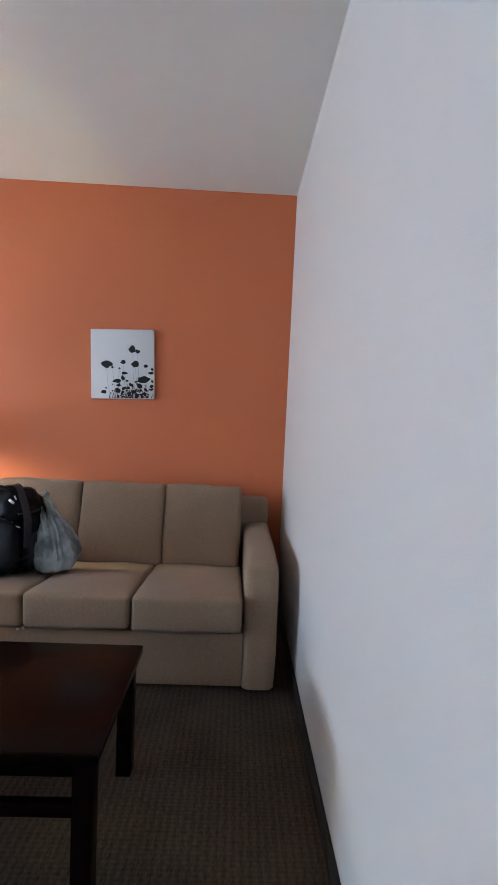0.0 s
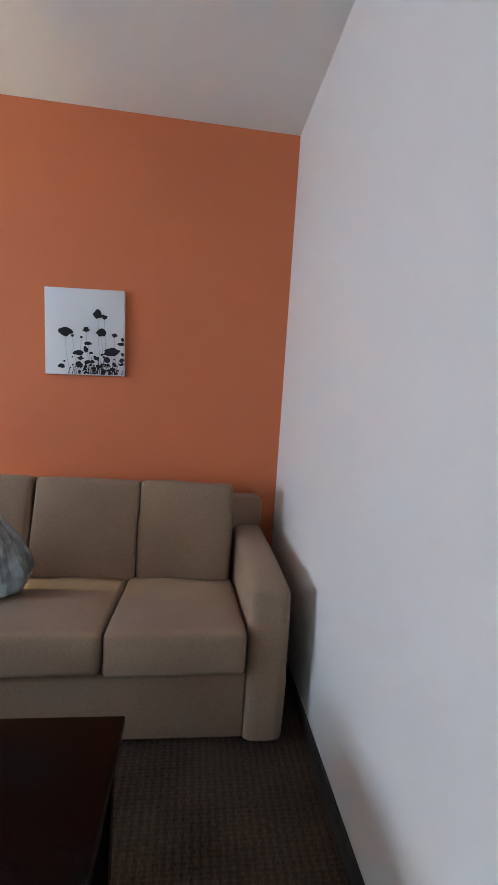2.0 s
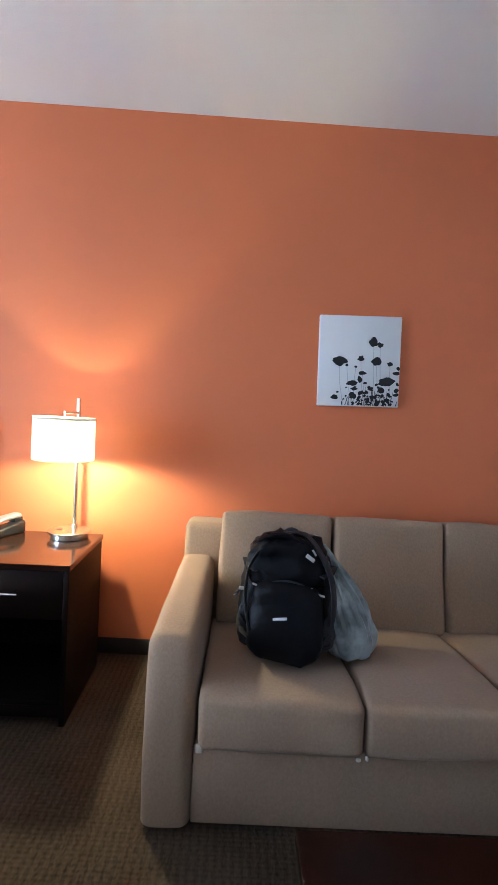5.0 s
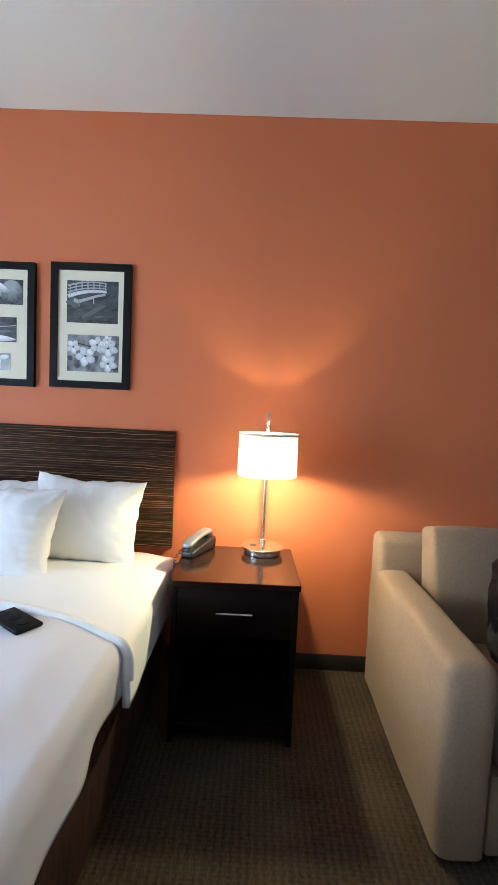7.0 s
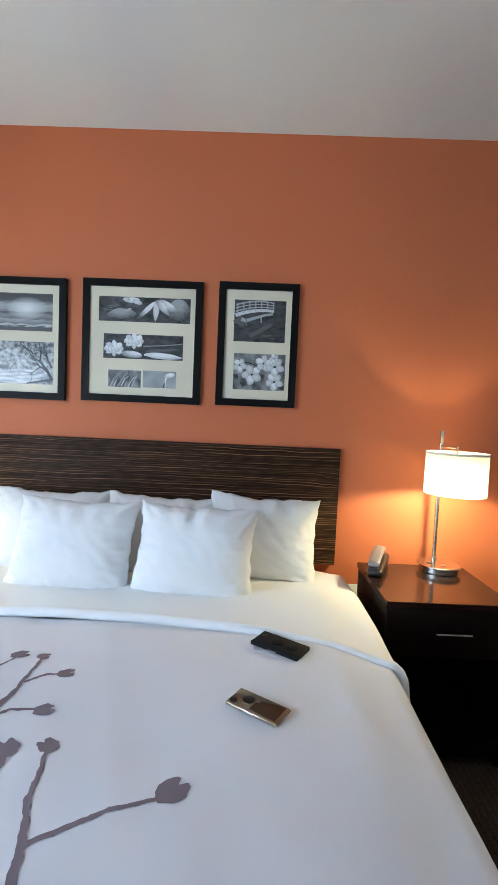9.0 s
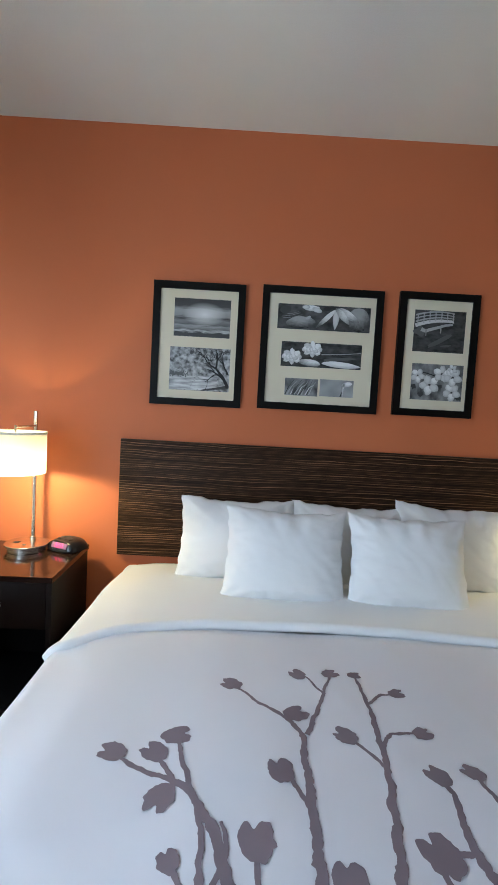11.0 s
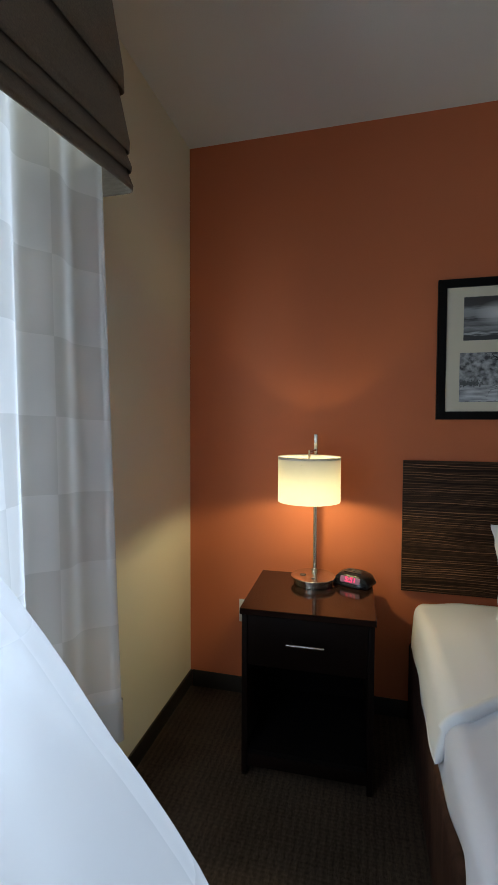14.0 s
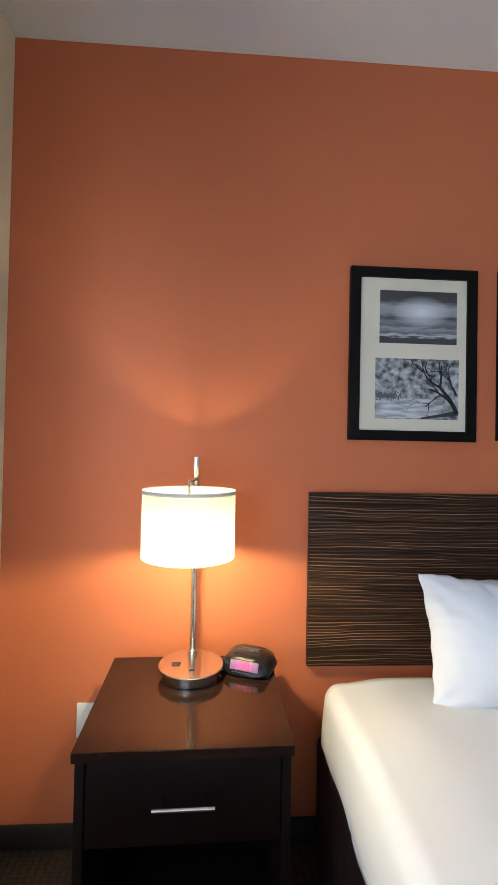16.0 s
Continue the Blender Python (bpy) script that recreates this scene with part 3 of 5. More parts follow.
    part("side_band", tube(eased([(-0.100, -0.110, 0.405), (-0.136, -0.104, 0.340), (-0.148, -0.104, 0.260), (-0.140, -0.116, 0.180), (-0.120, -0.128, 0.110)]), 0.012, 10, None, 0.35), M_WEB, ob, "charcoal side band")
    part("top_flap", tube(eased([(-0.128, -0.060, 0.395), (-0.085, -0.085, 0.440), (-0.015, -0.095, 0.455), (0.050, -0.098, 0.432)]), 0.020, 12, None, 0.55), M_BAGCLOTH, ob)
    part("reflective_tab", box((-0.017, -0.002, -0.007), (0.017, 0.002, 0.007), 0.0015), M_SILVER, ob, "silver reflective tab").matrix_basis = Matrix.Translation(pt(0.072, -0.128, 0.385)) @ lean @ Matrix.Rotation(radians(32), 4, "Y")
    part("grab_handle", tube([pt(-0.04 + 0.08 * t, 0.02, 0.445 + 0.03 * math.sin(math.pi * t)) for t in [k / 10 for k in range(11)]], 0.008, 8), M_WEB, ob)
    for z in (0.34, 0.10):
        for sx in (-1, 1):
            part("compression_strap", tube([pt(sx * 0.158, 0.06, z), pt(sx * 0.166, -0.02, z + 0.01), pt(sx * 0.150, -0.085, z - 0.01), pt(sx * 0.115, -0.125, z - 0.02)], 0.010, 8, None, 0.25), M_WEB, ob)
    part("side_strap", tube([pt(-0.15, -0.06, 0.26), pt(-0.175, -0.075, 0.235), pt(-0.188, -0.08, 0.215)], 0.005, 6), M_WEB, ob)
    part("buckle", box((-0.009, -0.004, -0.006), (0.009, 0.004, 0.006), 0.002), M_SILVER, ob, "grey strap buckle").matrix_basis = Matrix.Translation(pt(-0.165, -0.078, 0.245))


def carrier_bag():
    ob = thing("plastic_bag", "crumpled translucent grey plastic carrier bag beside the backpack", "plastic bag", at=(-1.255, -0.735, 0.462))
    bm = bmesh.new()

    def f(u, v):
        th = 2 * math.pi * u
        h = v
        rad = float(np.interp(h, (0, 0.08, 0.22, 0.40, 0.60, 0.80, 1.0), (0.62, 0.88, 1.0, 0.93, 0.72, 0.46, 0.16)))
        if h < 0.03:
            rad *= h / 0.03
        p = Vector((0.112 * rad * math.cos(th), 0.115 * rad * math.sin(th), 0.365 * h))
        p.x -= 0.115 * h ** 1.6
        p.y += 0.10 * h
        fold = 0.022 * noise.noise(Vector((math.cos(th) * 2.4, math.sin(th) * 2.4, h * 2.0))) + 0.020 * abs(noise.noise(Vector((math.cos(th) * 4, math.sin(th) * 4, h * 3.0 + 4))))
        d = Vector((math.cos(th), math.sin(th), 0))
        return p + d * fold * (0.4 + h) * 1.6
    sheet(f, 90, 50, bm)
    bmesh.ops.remove_doubles(bm, verts=bm.verts, dist=1e-4)
    part("bag_body", bm, M_PLASTIC, ob)
    part("bag_handle", tube([(-0.115 + 0.01 * math.sin(k), 0.10 + 0.012 * k, 0.355 + 0.016 * k - 0.0022 * k * k) for k in range(8)], 0.012, 8, None, 0.35), M_PLASTIC, ob)


backpack()
carrier_bag()


# ---- coffee table ----
def coffee_table():
    ob = thing("coffee_table", "dark cherry wooden coffee table with a lower stretcher", "coffee table", at=(-1.082, -1.714, 0))
    hx, hy, h = 0.442, 0.268, 0.452
    part("tabletop", box((-hx, -hy, h - 0.028), (hx, hy, h), 0.004, 3), M_TABLE, ob)
    for sx in (-1, 1):
        for sy in (-1, 1):
            x, y = sx * (hx - 0.045), sy * (hy - 0.045)
            part("leg", box((x - 0.027, y - 0.027, 0), (x + 0.027, y + 0.027, h - 0.029), 0.003), M_TABLE, ob)
    for sy in (-1, 1):
        y = sy * (hy - 0.045)
        part("apron", box((-hx + 0.073, y - 0.010, h - 0.092), (hx - 0.073, y + 0.010, h - 0.029), 0.002), M_TABLE, ob)
        part("stretcher", box((-hx + 0.073, y - 0.012, 0.250), (hx - 0.073, y + 0.012, 0.288), 0.002), M_TABLE, ob)
    for sx in (-1, 1):
        x = sx * (hx - 0.045)
        part("apron", box((x - 0.010, -hy + 0.073, h - 0.092), (x + 0.010, hy - 0.073, h - 0.029), 0.002), M_TABLE, ob)
    return h


TABLE_H = coffee_table()


def flat_text(body, size, mat, parent, m, name="lettering"):
    c = bpy.data.curves.new(name, "FONT")
    c.body, c.size, c.align_x, c.align_y, c.extrude = body, size, "CENTER", "CENTER", 0.0003
    tmp = bpy.data.objects.new(name, c)
    scene.collection.objects.link(tmp)
    dg = bpy.context.evaluated_depsgraph_get()
    me = bpy.data.meshes.new_from_object(tmp.evaluated_get(dg))
    bpy.data.objects.remove(tmp)
    ob = new(name, me)
    me.materials.clear()
    me.materials.append(mat)
    ob.parent, ob.matrix_basis = parent, m
    return ob


def card(at, turn, w, l, title):
    ob = thing("paper_card", "white folded card with blue print on the coffee table", "card", "cards on the coffee table", at=at, turn=turn)
    bm = sheet(lambda u, v: (w * (u - 0.5), l * (v - 0.5), 0.004 * (2 * u - 1) ** 2 + 0.001), 12, 4)
    solidify(part("sheet_of_card", bm, M_PAPER, ob), 0.0012)
    if title:
        flat_text(title, 0.020, M_BLUE, ob, pose(0.006, 0.02, 0.0052, 0, 0, 90))
        part("print_line", box((0.018, -0.03, 0.0034), (0.021, 0.06, 0.0046)), M_BLUE, ob)
    else:
        for k in range(2):
            part("print_mark", lathe([(0.012, 0.0), (0.012, 0.0006)], 16), M_STEM, ob).matrix_basis = pose(0, 0.055 - 0.05 * k, 0.0026)


card((-1.341, -1.648, TABLE_H), 44, 0.062, 0.160, "")
card((-1.312, -1.668, TABLE_H + 0.0045), 19, 0.058, 0.150, "Welcome")


# ---- nightstands ----
def nightstand(xc, yc, turn):
    ob = thing("nightstand", "espresso brown laminate nightstand with one drawer and open niche", "nightstand", "nightstands beside the bed", at=(xc, yc, 0), turn=turn)
    hw, yb, yf, h = 0.257, -0.100, -0.570, 0.672
    part("top", box((-hw, yf, h - 0.024), (hw, yb, h), 0.0012, 1), M_STANDTOP_LIT, ob)
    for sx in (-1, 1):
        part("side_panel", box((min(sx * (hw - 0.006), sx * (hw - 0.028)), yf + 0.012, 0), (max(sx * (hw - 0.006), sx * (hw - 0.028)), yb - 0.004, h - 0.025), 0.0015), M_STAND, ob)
    part("back_panel", box((-hw + 0.029, yb - 0.016, 0.06), (hw - 0.029, yb - 0.006, h - 0.026)), M_NICHE_SHADE, ob)
    part("niche_top", box((-hw + 0.029, yf + 0.03, 0.438), (hw - 0.029, yb - 0.018, 0.452)), M_NICHE_SHADE, ob)
    part("niche_floor", box((-hw + 0.029, yf + 0.020, 0.085), (hw - 0.029, yb - 0.018, 0.103)), M_NICHE_SHADE, ob)
    part("bottom_rail", box((-hw + 0.029, yf + 0.016, 0.036), (hw - 0.029, yf + 0.034, 0.084), 0.001), M_STAND, ob)
    d = part("drawer_front", box((-hw + 0.031, yf + 0.012, 0.446), (hw - 0.031, yf + 0.030, h - 0.030), 0.0015), M_STAND, ob)
    b = part("handle", tube([(-0.070, yf - 0.034, 0.562), (0.070, yf - 0.034, 0.562)], 0.0055, 10), M_NICKEL, d, "brushed nickel bar handle")
    for x in (-0.048, 0.048):
        part("handle_post", tube([(x, yf + 0.013, 0.562), (x, yf - 0.030, 0.562)], 0.0045, 10), M_NICKEL, d)
    return ob


nightstand(-2.602, -0.024, 1.5)
nightstand(-5.371, 0.039, 1.5)
STAND_H = 0.672


# ---- table lamps ----
def table_lamp(x, y, ox, oy):
    """Brushed nickel lamp; the drum shade hangs beside the pole, off by ox, oy."""
    ob = thing("table_lamp", "lit brushed nickel table lamp with white drum shade", "lamp", "lamps on the nightstands", at=(x, y, STAND_H))
    part("base", lathe([(0.0, 0.0), (0.084, 0.0), (0.086, 0.002), (0.086, 0.026), (0.0, 0.026)], 64), M_NICKEL, ob)
    part("base_disc", lathe([(0.0, 0.0262), (0.097, 0.0262), (0.099, 0.028), (0.099, 0.034), (0.097, 0.036), (0.0, 0.036)], 64), M_NICKEL, ob)
    for dx, dy, half in ((-0.045, -0.006, 0.013), (0.005, -0.036, 0.008)):
        s = part("socket", box((dx - half, dy - 0.012, 0.0362), (dx + half, dy + 0.012 if half > 0.01 else dy, 0.0374), 0.0008), M_BLACKPL, ob, "small black power socket")
        part("slot", box((dx - half * 0.6, dy - 0.006, 0.0375), (dx + half * 0.6, dy - 0.004, 0.0378)), M_SILVER, s)
    py = 0.062
    part("pole", tube([(0, py, 0.036), (0, py, 0.612)], 0.0092, 16), M_NICKEL, ob)
    part("collar", lathe([(0.015, 0.036), (0.015, 0.048), (0.0100, 0.052)], 20), M_NICKEL, ob).matrix_basis = pose(0, py, 0)
    part("pole_cap", box((-0.008, py - 0.008, 0.606), (0.008, py + 0.008, 0.668), 0.002), M_NICKEL, ob)
    part("arm", tube([(0, py, 0.596), (ox, oy, 0.596)], 0.0055, 10), M_NICKEL, ob)
    r, z0, z1 = 0.131, 0.389, 0.574
    bm = bmesh.new()
    sheet(lambda u, v: (ox + r * math.cos(2 * math.pi * u), oy + r * math.sin(2 * math.pi * u), z0 + (z1 - z0) * v), 56, 4, bm)
    bmesh.ops.remove_doubles(bm, verts=bm.verts, dist=1e-5)
    s = part("shade", bm, M_SHADE, ob, "white linen drum shade, glowing")
    band = sheet(lambda u, v: (ox + (r + 0.0008) * math.cos(2 * math.pi * u), oy + (r + 0.0008) * math.sin(2 * math.pi * u), z1 - 0.0065 + 0.010 * v), 56, 1)
    solidify(part("shade_trim", band, M_TRIM, s, "cream trim band"), 0.0014)
    for k in range(3):
        a = 2 * math.pi * k / 3 + 0.4
        part("spider", tube([(ox, oy, z1 - 0.030), (ox + r * math.cos(a), oy + r * math.sin(a), z1 - 0.024)], 0.0018, 6), M_NICKEL, s)
    part("hub", lathe([(0.017, z1 - 0.036), (0.019, z1 - 0.032), (0.019, z1 - 0.026), (0.010, z1 - 0.022)], 20), M_NICKEL, s).matrix_basis = pose(ox, oy, 0)
    part("stem", tube([(ox, oy, 0.604), (ox, oy, 0.545)], 0.005, 8), M_NICKEL, ob)
    part("socket_cup", lathe([(0.018, 0.465), (0.018, 0.502), (0.006, 0.510)], 20), M_NICKEL, ob).matrix_basis = pose(ox, oy, 0.047)
    bulb = part("bulb", lathe([(0.0, 0.390), (0.014, 0.393), (0.024, 0.405), (0.026, 0.420), (0.020, 0.440), (0.013, 0.464), (0.0, 0.465)], 24), M_BULB, ob, "warm glowing bulb")
    bulb.matrix_basis = pose(ox, oy, 0.047)
    lamp = bpy.data.lights.new("lamp_light", "POINT")
    lamp.energy, lamp.color, lamp.shadow_soft_size = BULB_POWER, BULB_COLOR, 0.023
    lo = new("lamp_light", lamp)
    lo.location = (x + ox, y + oy, STAND_H + 0.428)


table_lamp(-2.483, -0.192, 0.002, -0.112)
table_lamp(-5.367, -0.186, -0.009, -0.112)


# ---- bed ----
HEAD_Z, DUVET_Z = 0.610, 0.630
BED = (-4.915, -2.938, -2.12)           # west edge, east edge, foot


def bed():
    ob = thing("bed", "king bed on a dark brown fabric base", "bed")
    part("box_base", box((BED[0] - 0.028, BED[2] + 0.05, 0.02), (BED[1] - 0.020, -0.03, 0.400), 0.03, 4), M_SKIRT, ob, "dark brown patterned fabric base")
    bm = soft_block((BED[1] - BED[0] - 0.12, 2.00, 0.20), 0.05, 10, (0, 0, 0.004), 0.002, 3)
    for v in bm.verts:
        v.co += Vector(((BED[0] + BED[1]) / 2 + 0.01, -1.085, 0.478))
    part("mattress", bm, M_LINEN, ob)


def duvet_height(x, y):
    """Top of the comforter: gently quilted unevenness."""
    n1 = noise.noise(Vector((x * 2.2, y * 2.2, 0.3)))
    n2 = noise.noise(Vector((x * 7, y * 5, 1.7)))
    crease = 1 - abs(noise.noise(Vector((x * 3.1 + y * 1.2, y * 2.0 - x, 5.0))))
    return DUVET_Z + 0.010 * n1 + 0.0030 * n2 + 0.0018 * crease ** 6 - 0.001


def drape(x0, x1, ya, yb, top, drop_w, drop_e, out_w, out_e, nu, nv, foot, seed, bow=0.0, edge=0.030, flare=0.0, tuck=0.0, wave=0.020):
    """Cloth over the bed: flat on top, rounded over both sides (and the foot), hanging with soft folds."""
    r = 0.055
    width = x1 - x0

    def f(u, v):
        s = -drop_w + (width + drop_w + drop_e) * u
        y = ya + (yb - ya) * v
        if s < 0:
            k, side, xe, out = min(-s, drop_w * (1 - tuck * v * v)), -1, x0, out_w + flare * v * v
        elif s > width:
            k, side, xe, out = s - width, 1, x1, out_e
        else:
            k, side, xe, out = 0, 0, 0, 0
        q0 = max(0, min(1, s / width))
        yy = y - v * (bow * q0 ** 5 + 0.85 * bow * (1 - q0) ** 9 + (0.8 * bow * min(k, 0.12) if side else 0))
        base = top(max(x0, min(x1, x0 + s)), yy)
        e = min(s, width - s)
        if not side:
            z = base - (edge * (1 - smoothstep(0.0, 0.16, e)))
            x = x0 + s
        else:
            a = min(k / r, math.pi / 2)
            fold = smoothstep(0.08, 0.30, k) * smoothstep(0.0, 0.25, v) * wave * (math.sin(y * 9 + seed) + 0.5 * math.sin(y * 21 + seed * 2))
            x = xe + side * (r * math.sin(a) * 0.8 + (out * smoothstep(0, 0.2, k)) + fold)
            z = base - edge - r * (1 - math.cos(a)) - max(0, k - r * math.pi / 2)
        if foot and v > 0.93:
            q = (v - 0.93) / 0.07
            z = z - 0.30 * smoothstep(0.15, 1, q)
        return Vector((x, yy, z)) + 0.003 * noise.noise_vector(Vector((x * 5, yy * 5, z * 6 + seed)))
    return sheet(f, nu, nv), f


def comforter():
    ob = thing("comforter", "white comforter printed with taupe branches, spread on the bed", "comforter")
    tucked = lambda x, y: duvet_height(x, y) - 0.014 * smoothstep(-0.84, -0.78, y)      # lies under the folded sheet
    bm, over = drape(BED[0] + 0.023, BED[1] - 0.016, -0.76, BED[2] - 0.06, tucked, 0.215, 0.20, 0.002, 0.002, 150, 90, True, 2.0, edge=0.016, flare=0.050)
    solidify(part("cover", bm, M_DUVET, ob), 0.016, -1)
    # printed branches: (width at start, points, width at end)
    at_bed = lambda x, y, k: Vector((x, y, duvet_height(x, y) + 0.0011 + 0.0003 * k + 0.003 * noise.noise_vector(Vector((x * 5, y * 5, duvet_height(x, y) * 6 + 2.0))).z))
    up = lambda x, y, k=0: at_bed(x + 0.009, y - 0.003, k)

    def branch(pts, w0, w1):
        n = 18 * (len(pts) - 1)
        fine = []
        for i in range(n + 1):
            t = i / n * (len(pts) - 1)
            k = min(int(t), len(pts) - 2)
            a, b, q = Vector(pts[k]), Vector(pts[k + 1]), t - k
            fine.append(a.lerp(b, q))
        for _ in range(3):
            fine = [fine[0]] + [(fine[i - 1] + fine[i] * 2 + fine[i + 1]) / 4 for i in range(1, n)] + [fine[-1]]
        fine = [p + Vector((0.007 * noise.noise(Vector((p.x * 8, p.y * 22, 3))), 0.004 * noise.noise(Vector((p.x * 22, p.y * 22, 8))))) for p in fine]
        bm2 = bmesh.new()
        prev = None
        for i, p in enumerate(fine):
            d = (fine[min(i + 1, n)] - fine[max(i - 1, 0)]).normalized()
            w = (w0 + (w1 - w0) * i / n) * 0.86 / 2
            wa, wb = [w * (1 + 0.55 * noise.noise(Vector((p.x * 60, p.y * 60, q))) + 0.30 * noise.noise(Vector((p.x * 150, p.y * 150, q)))) for q in (0, 7)]
            row = [bm2.verts.new(up(p.x - d.y * wa, p.y + d.x * wa)), bm2.verts.new(up(p.x + d.y * wb, p.y - d.x * wb))]
            if prev:
                bm2.faces.new((prev[0], prev[1], row[1], row[0]))
            prev = row
        part("printed_branch", bm2, M_PRINT, ob)

    def bud(x, y, r, ang):
        bm2 = bmesh.new()
        form = [(-1.10, 0.30), (-0.75, 0.72), (-0.1, 0.98), (0.55, 0.92), (1.10, 0.62), (1.12, 0.30), (0.52, 0.08), (1.05, -0.16), (1.18, -0.50), (0.70, -0.92), (-0.1, -0.98), (-0.75, -0.70), (-1.10, -0.30)]
        form = [Vector(q) * (1 + 0.16 * noise.noise(Vector((x * 31, y * 31, k)))) for k, q in enumerate(form)]
        for _ in range(2):
            form = [p.lerp(s, w) for p, s in zip(form, form[1:] + form[:1]) for w in (0.25, 0.75)]
        form = [q * (1 + 0.20 * noise.noise(Vector((q.x * 2.2 + x * 40, q.y * 2.2 + y * 40, 2))) + 0.06 * noise.noise(Vector((q.x * 9, q.y * 9, x * 50)))) for q in form]
        c = bm2.verts.new(up(x, y, 1))
        ring = [bm2.verts.new(up(x + r * (q.x * math.cos(ang) - q.y * math.sin(ang)), y + r * (q.x * math.sin(ang) + q.y * math.cos(ang)), 1)) for q in form]
        for i in range(len(ring)):
            bm2.faces.new((c, ring[i], ring[(i + 1) % len(ring)]))
        part("printed_bud", bm2, M_PRINT, ob)

    branch([(-4.26, -2.02), (-4.335, -1.66), (-4.376, -1.552), (-4.406, -1.511), (-4.438, -1.465), (-4.475, -1.442), (-4.568, -1.408), (-4.60, -1.38)], 0.030, 0.010)
    branch([(-4.425, -1.475), (-4.448, -1.396), (-4.472, -1.335)], 0.015, 0.010)
    branch([(-4.468, -1.445), (-4.492, -1.40), (-4.512, -1.375)], 0.013, 0.009)
    branch([(-4.39, -1.85), (-4.39, -1.62), (-4.40, -1.55), (-4.425, -1.47)], 0.017, 0.010)
    branch([(-4.38, -1.76), (-4.42, -1.66), (-4.44, -1.62)], 0.018, 0.012)
    branch([(-4.38, -1.68), (-4.345, -1.60), (-4.36, -1.54)], 0.012, 0.009)
    branch([(-4.19, -2.05), (-4.19, -1.65), (-4.185, -1.54), (-4.185, -1.44), (-4.180, -1.302), (-4.215, -1.243), (-4.282, -1.186), (-4.350, -1.112)], 0.030, 0.008)
    branch([(-4.17, -1.30), (-4.13, -1.21), (-4.101, -1.13), (-4.067, -1.040)], 0.015, 0.008)
    branch([(-4.10, -1.14), (-4.145, -1.05)], 0.009, 0.006)
    branch([(-4.18, -1.52), (-4.22, -1.44), (-4.24, -1.41)], 0.014, 0.010)
    branch([(-4.08, -2.05), (-4.06, -1.64), (-4.03, -1.53), (-4.00, -1.36), (-3.988, -1.18), (-3.992, -1.05)], 0.030, 0.009)
    branch([(-3.985, -1.17), (-3.94, -1.125), (-3.905, -1.12)], 0.011, 0.008)
    branch([(-3.995, -1.325), (-3.96, -1.28), (-3.895, -1.27)], 0.012, 0.009)
    branch([(-4.01, -1.385), (-4.065, -1.305)], 0.012, 0.009)
    branch([(-3.82, -2.05), (-3.88, -1.66), (-3.905, -1.56), (-3.885, -1.45), (-3.895, -1.415)], 0.028, 0.011)
    branch([(-3.90, -1.575), (-3.945, -1.57)], 0.015, 0.014)
    branch([(-3.975, -1.74), (-3.975, -1.60)], 0.015, 0.012)
    branch([(-3.68, -1.95), (-3.74, -1.66), (-3.79, -1.52), (-3.812, -1.40)], 0.023, 0.011)
    branch([(-3.76, -1.62), (-3.64, -1.545), (-3.55, -1.512)], 0.016, 0.010)
    branch([(-4.29, -1.80), (-4.295, -1.59)], 0.014, 0.012)
    for x, y, r, a in ((-4.609, -1.373, 0.029, 2.9), (-4.477, -1.317, 0.030, 0.2), (-4.517, -1.369, 0.029, 2.4), (-4.483, -1.488, 0.031, -1.9), (-4.355, -1.107, 0.027, 2.8),
                       (-4.190, -1.228, 0.029, 0.6), (-4.067, -1.036, 0.023, 0.4), (-4.163, -1.049, 0.024, 2.2), (-4.241, -1.416, 0.030, 1.8), (-3.995, -1.036, 0.018, 0.1),
                       (-3.895, -1.115, 0.020, 0.3), (-3.882, -1.272, 0.023, 0.4), (-4.075, -1.298, 0.027, 2.6), (-3.898, -1.405, 0.025, 2.2), (-3.815, -1.388, 0.023, 2.5),
                       (-3.965, -1.580, 0.037, 2.0), (-4.295, -1.575, 0.034, 1.7), (-4.140, -1.635, 0.032, 1.6), (-4.445, -1.615, 0.020, 2.0), (-3.525, -1.490, 0.033, 0.85)):
        bud(x, y, r, a)


def folded_sheet():
    ob = thing("folded_top_sheet", "white top sheet folded back over the comforter", "sheet")
    top = lambda x, y: HEAD_Z + 0.030 + 0.006 * noise.noise(Vector((x * 2.2, y * 4, 0.8))) - 0.034 * smoothstep(-0.50, -0.10, y)
    bm, over = drape(BED[0] + 0.034, BED[1], -0.085, -0.755, top, 0.280, 0.240, 0.010, 0.006, 130, 36, False, 2.0, 0.21, edge=0.018, flare=0.031, tuck=0.48, wave=0.004)
    solidify(part("sheet_cloth", bm, M_LINEN, ob), 0.022, -1)
    pts = [over(0.085 + 0.875 * i / 90, 0.995) + Vector((0, 0.004, -0.010)) for i in range(91)]
    part("fold_roll", tube(pts, 0.019, 10), M_LINEN, ob)


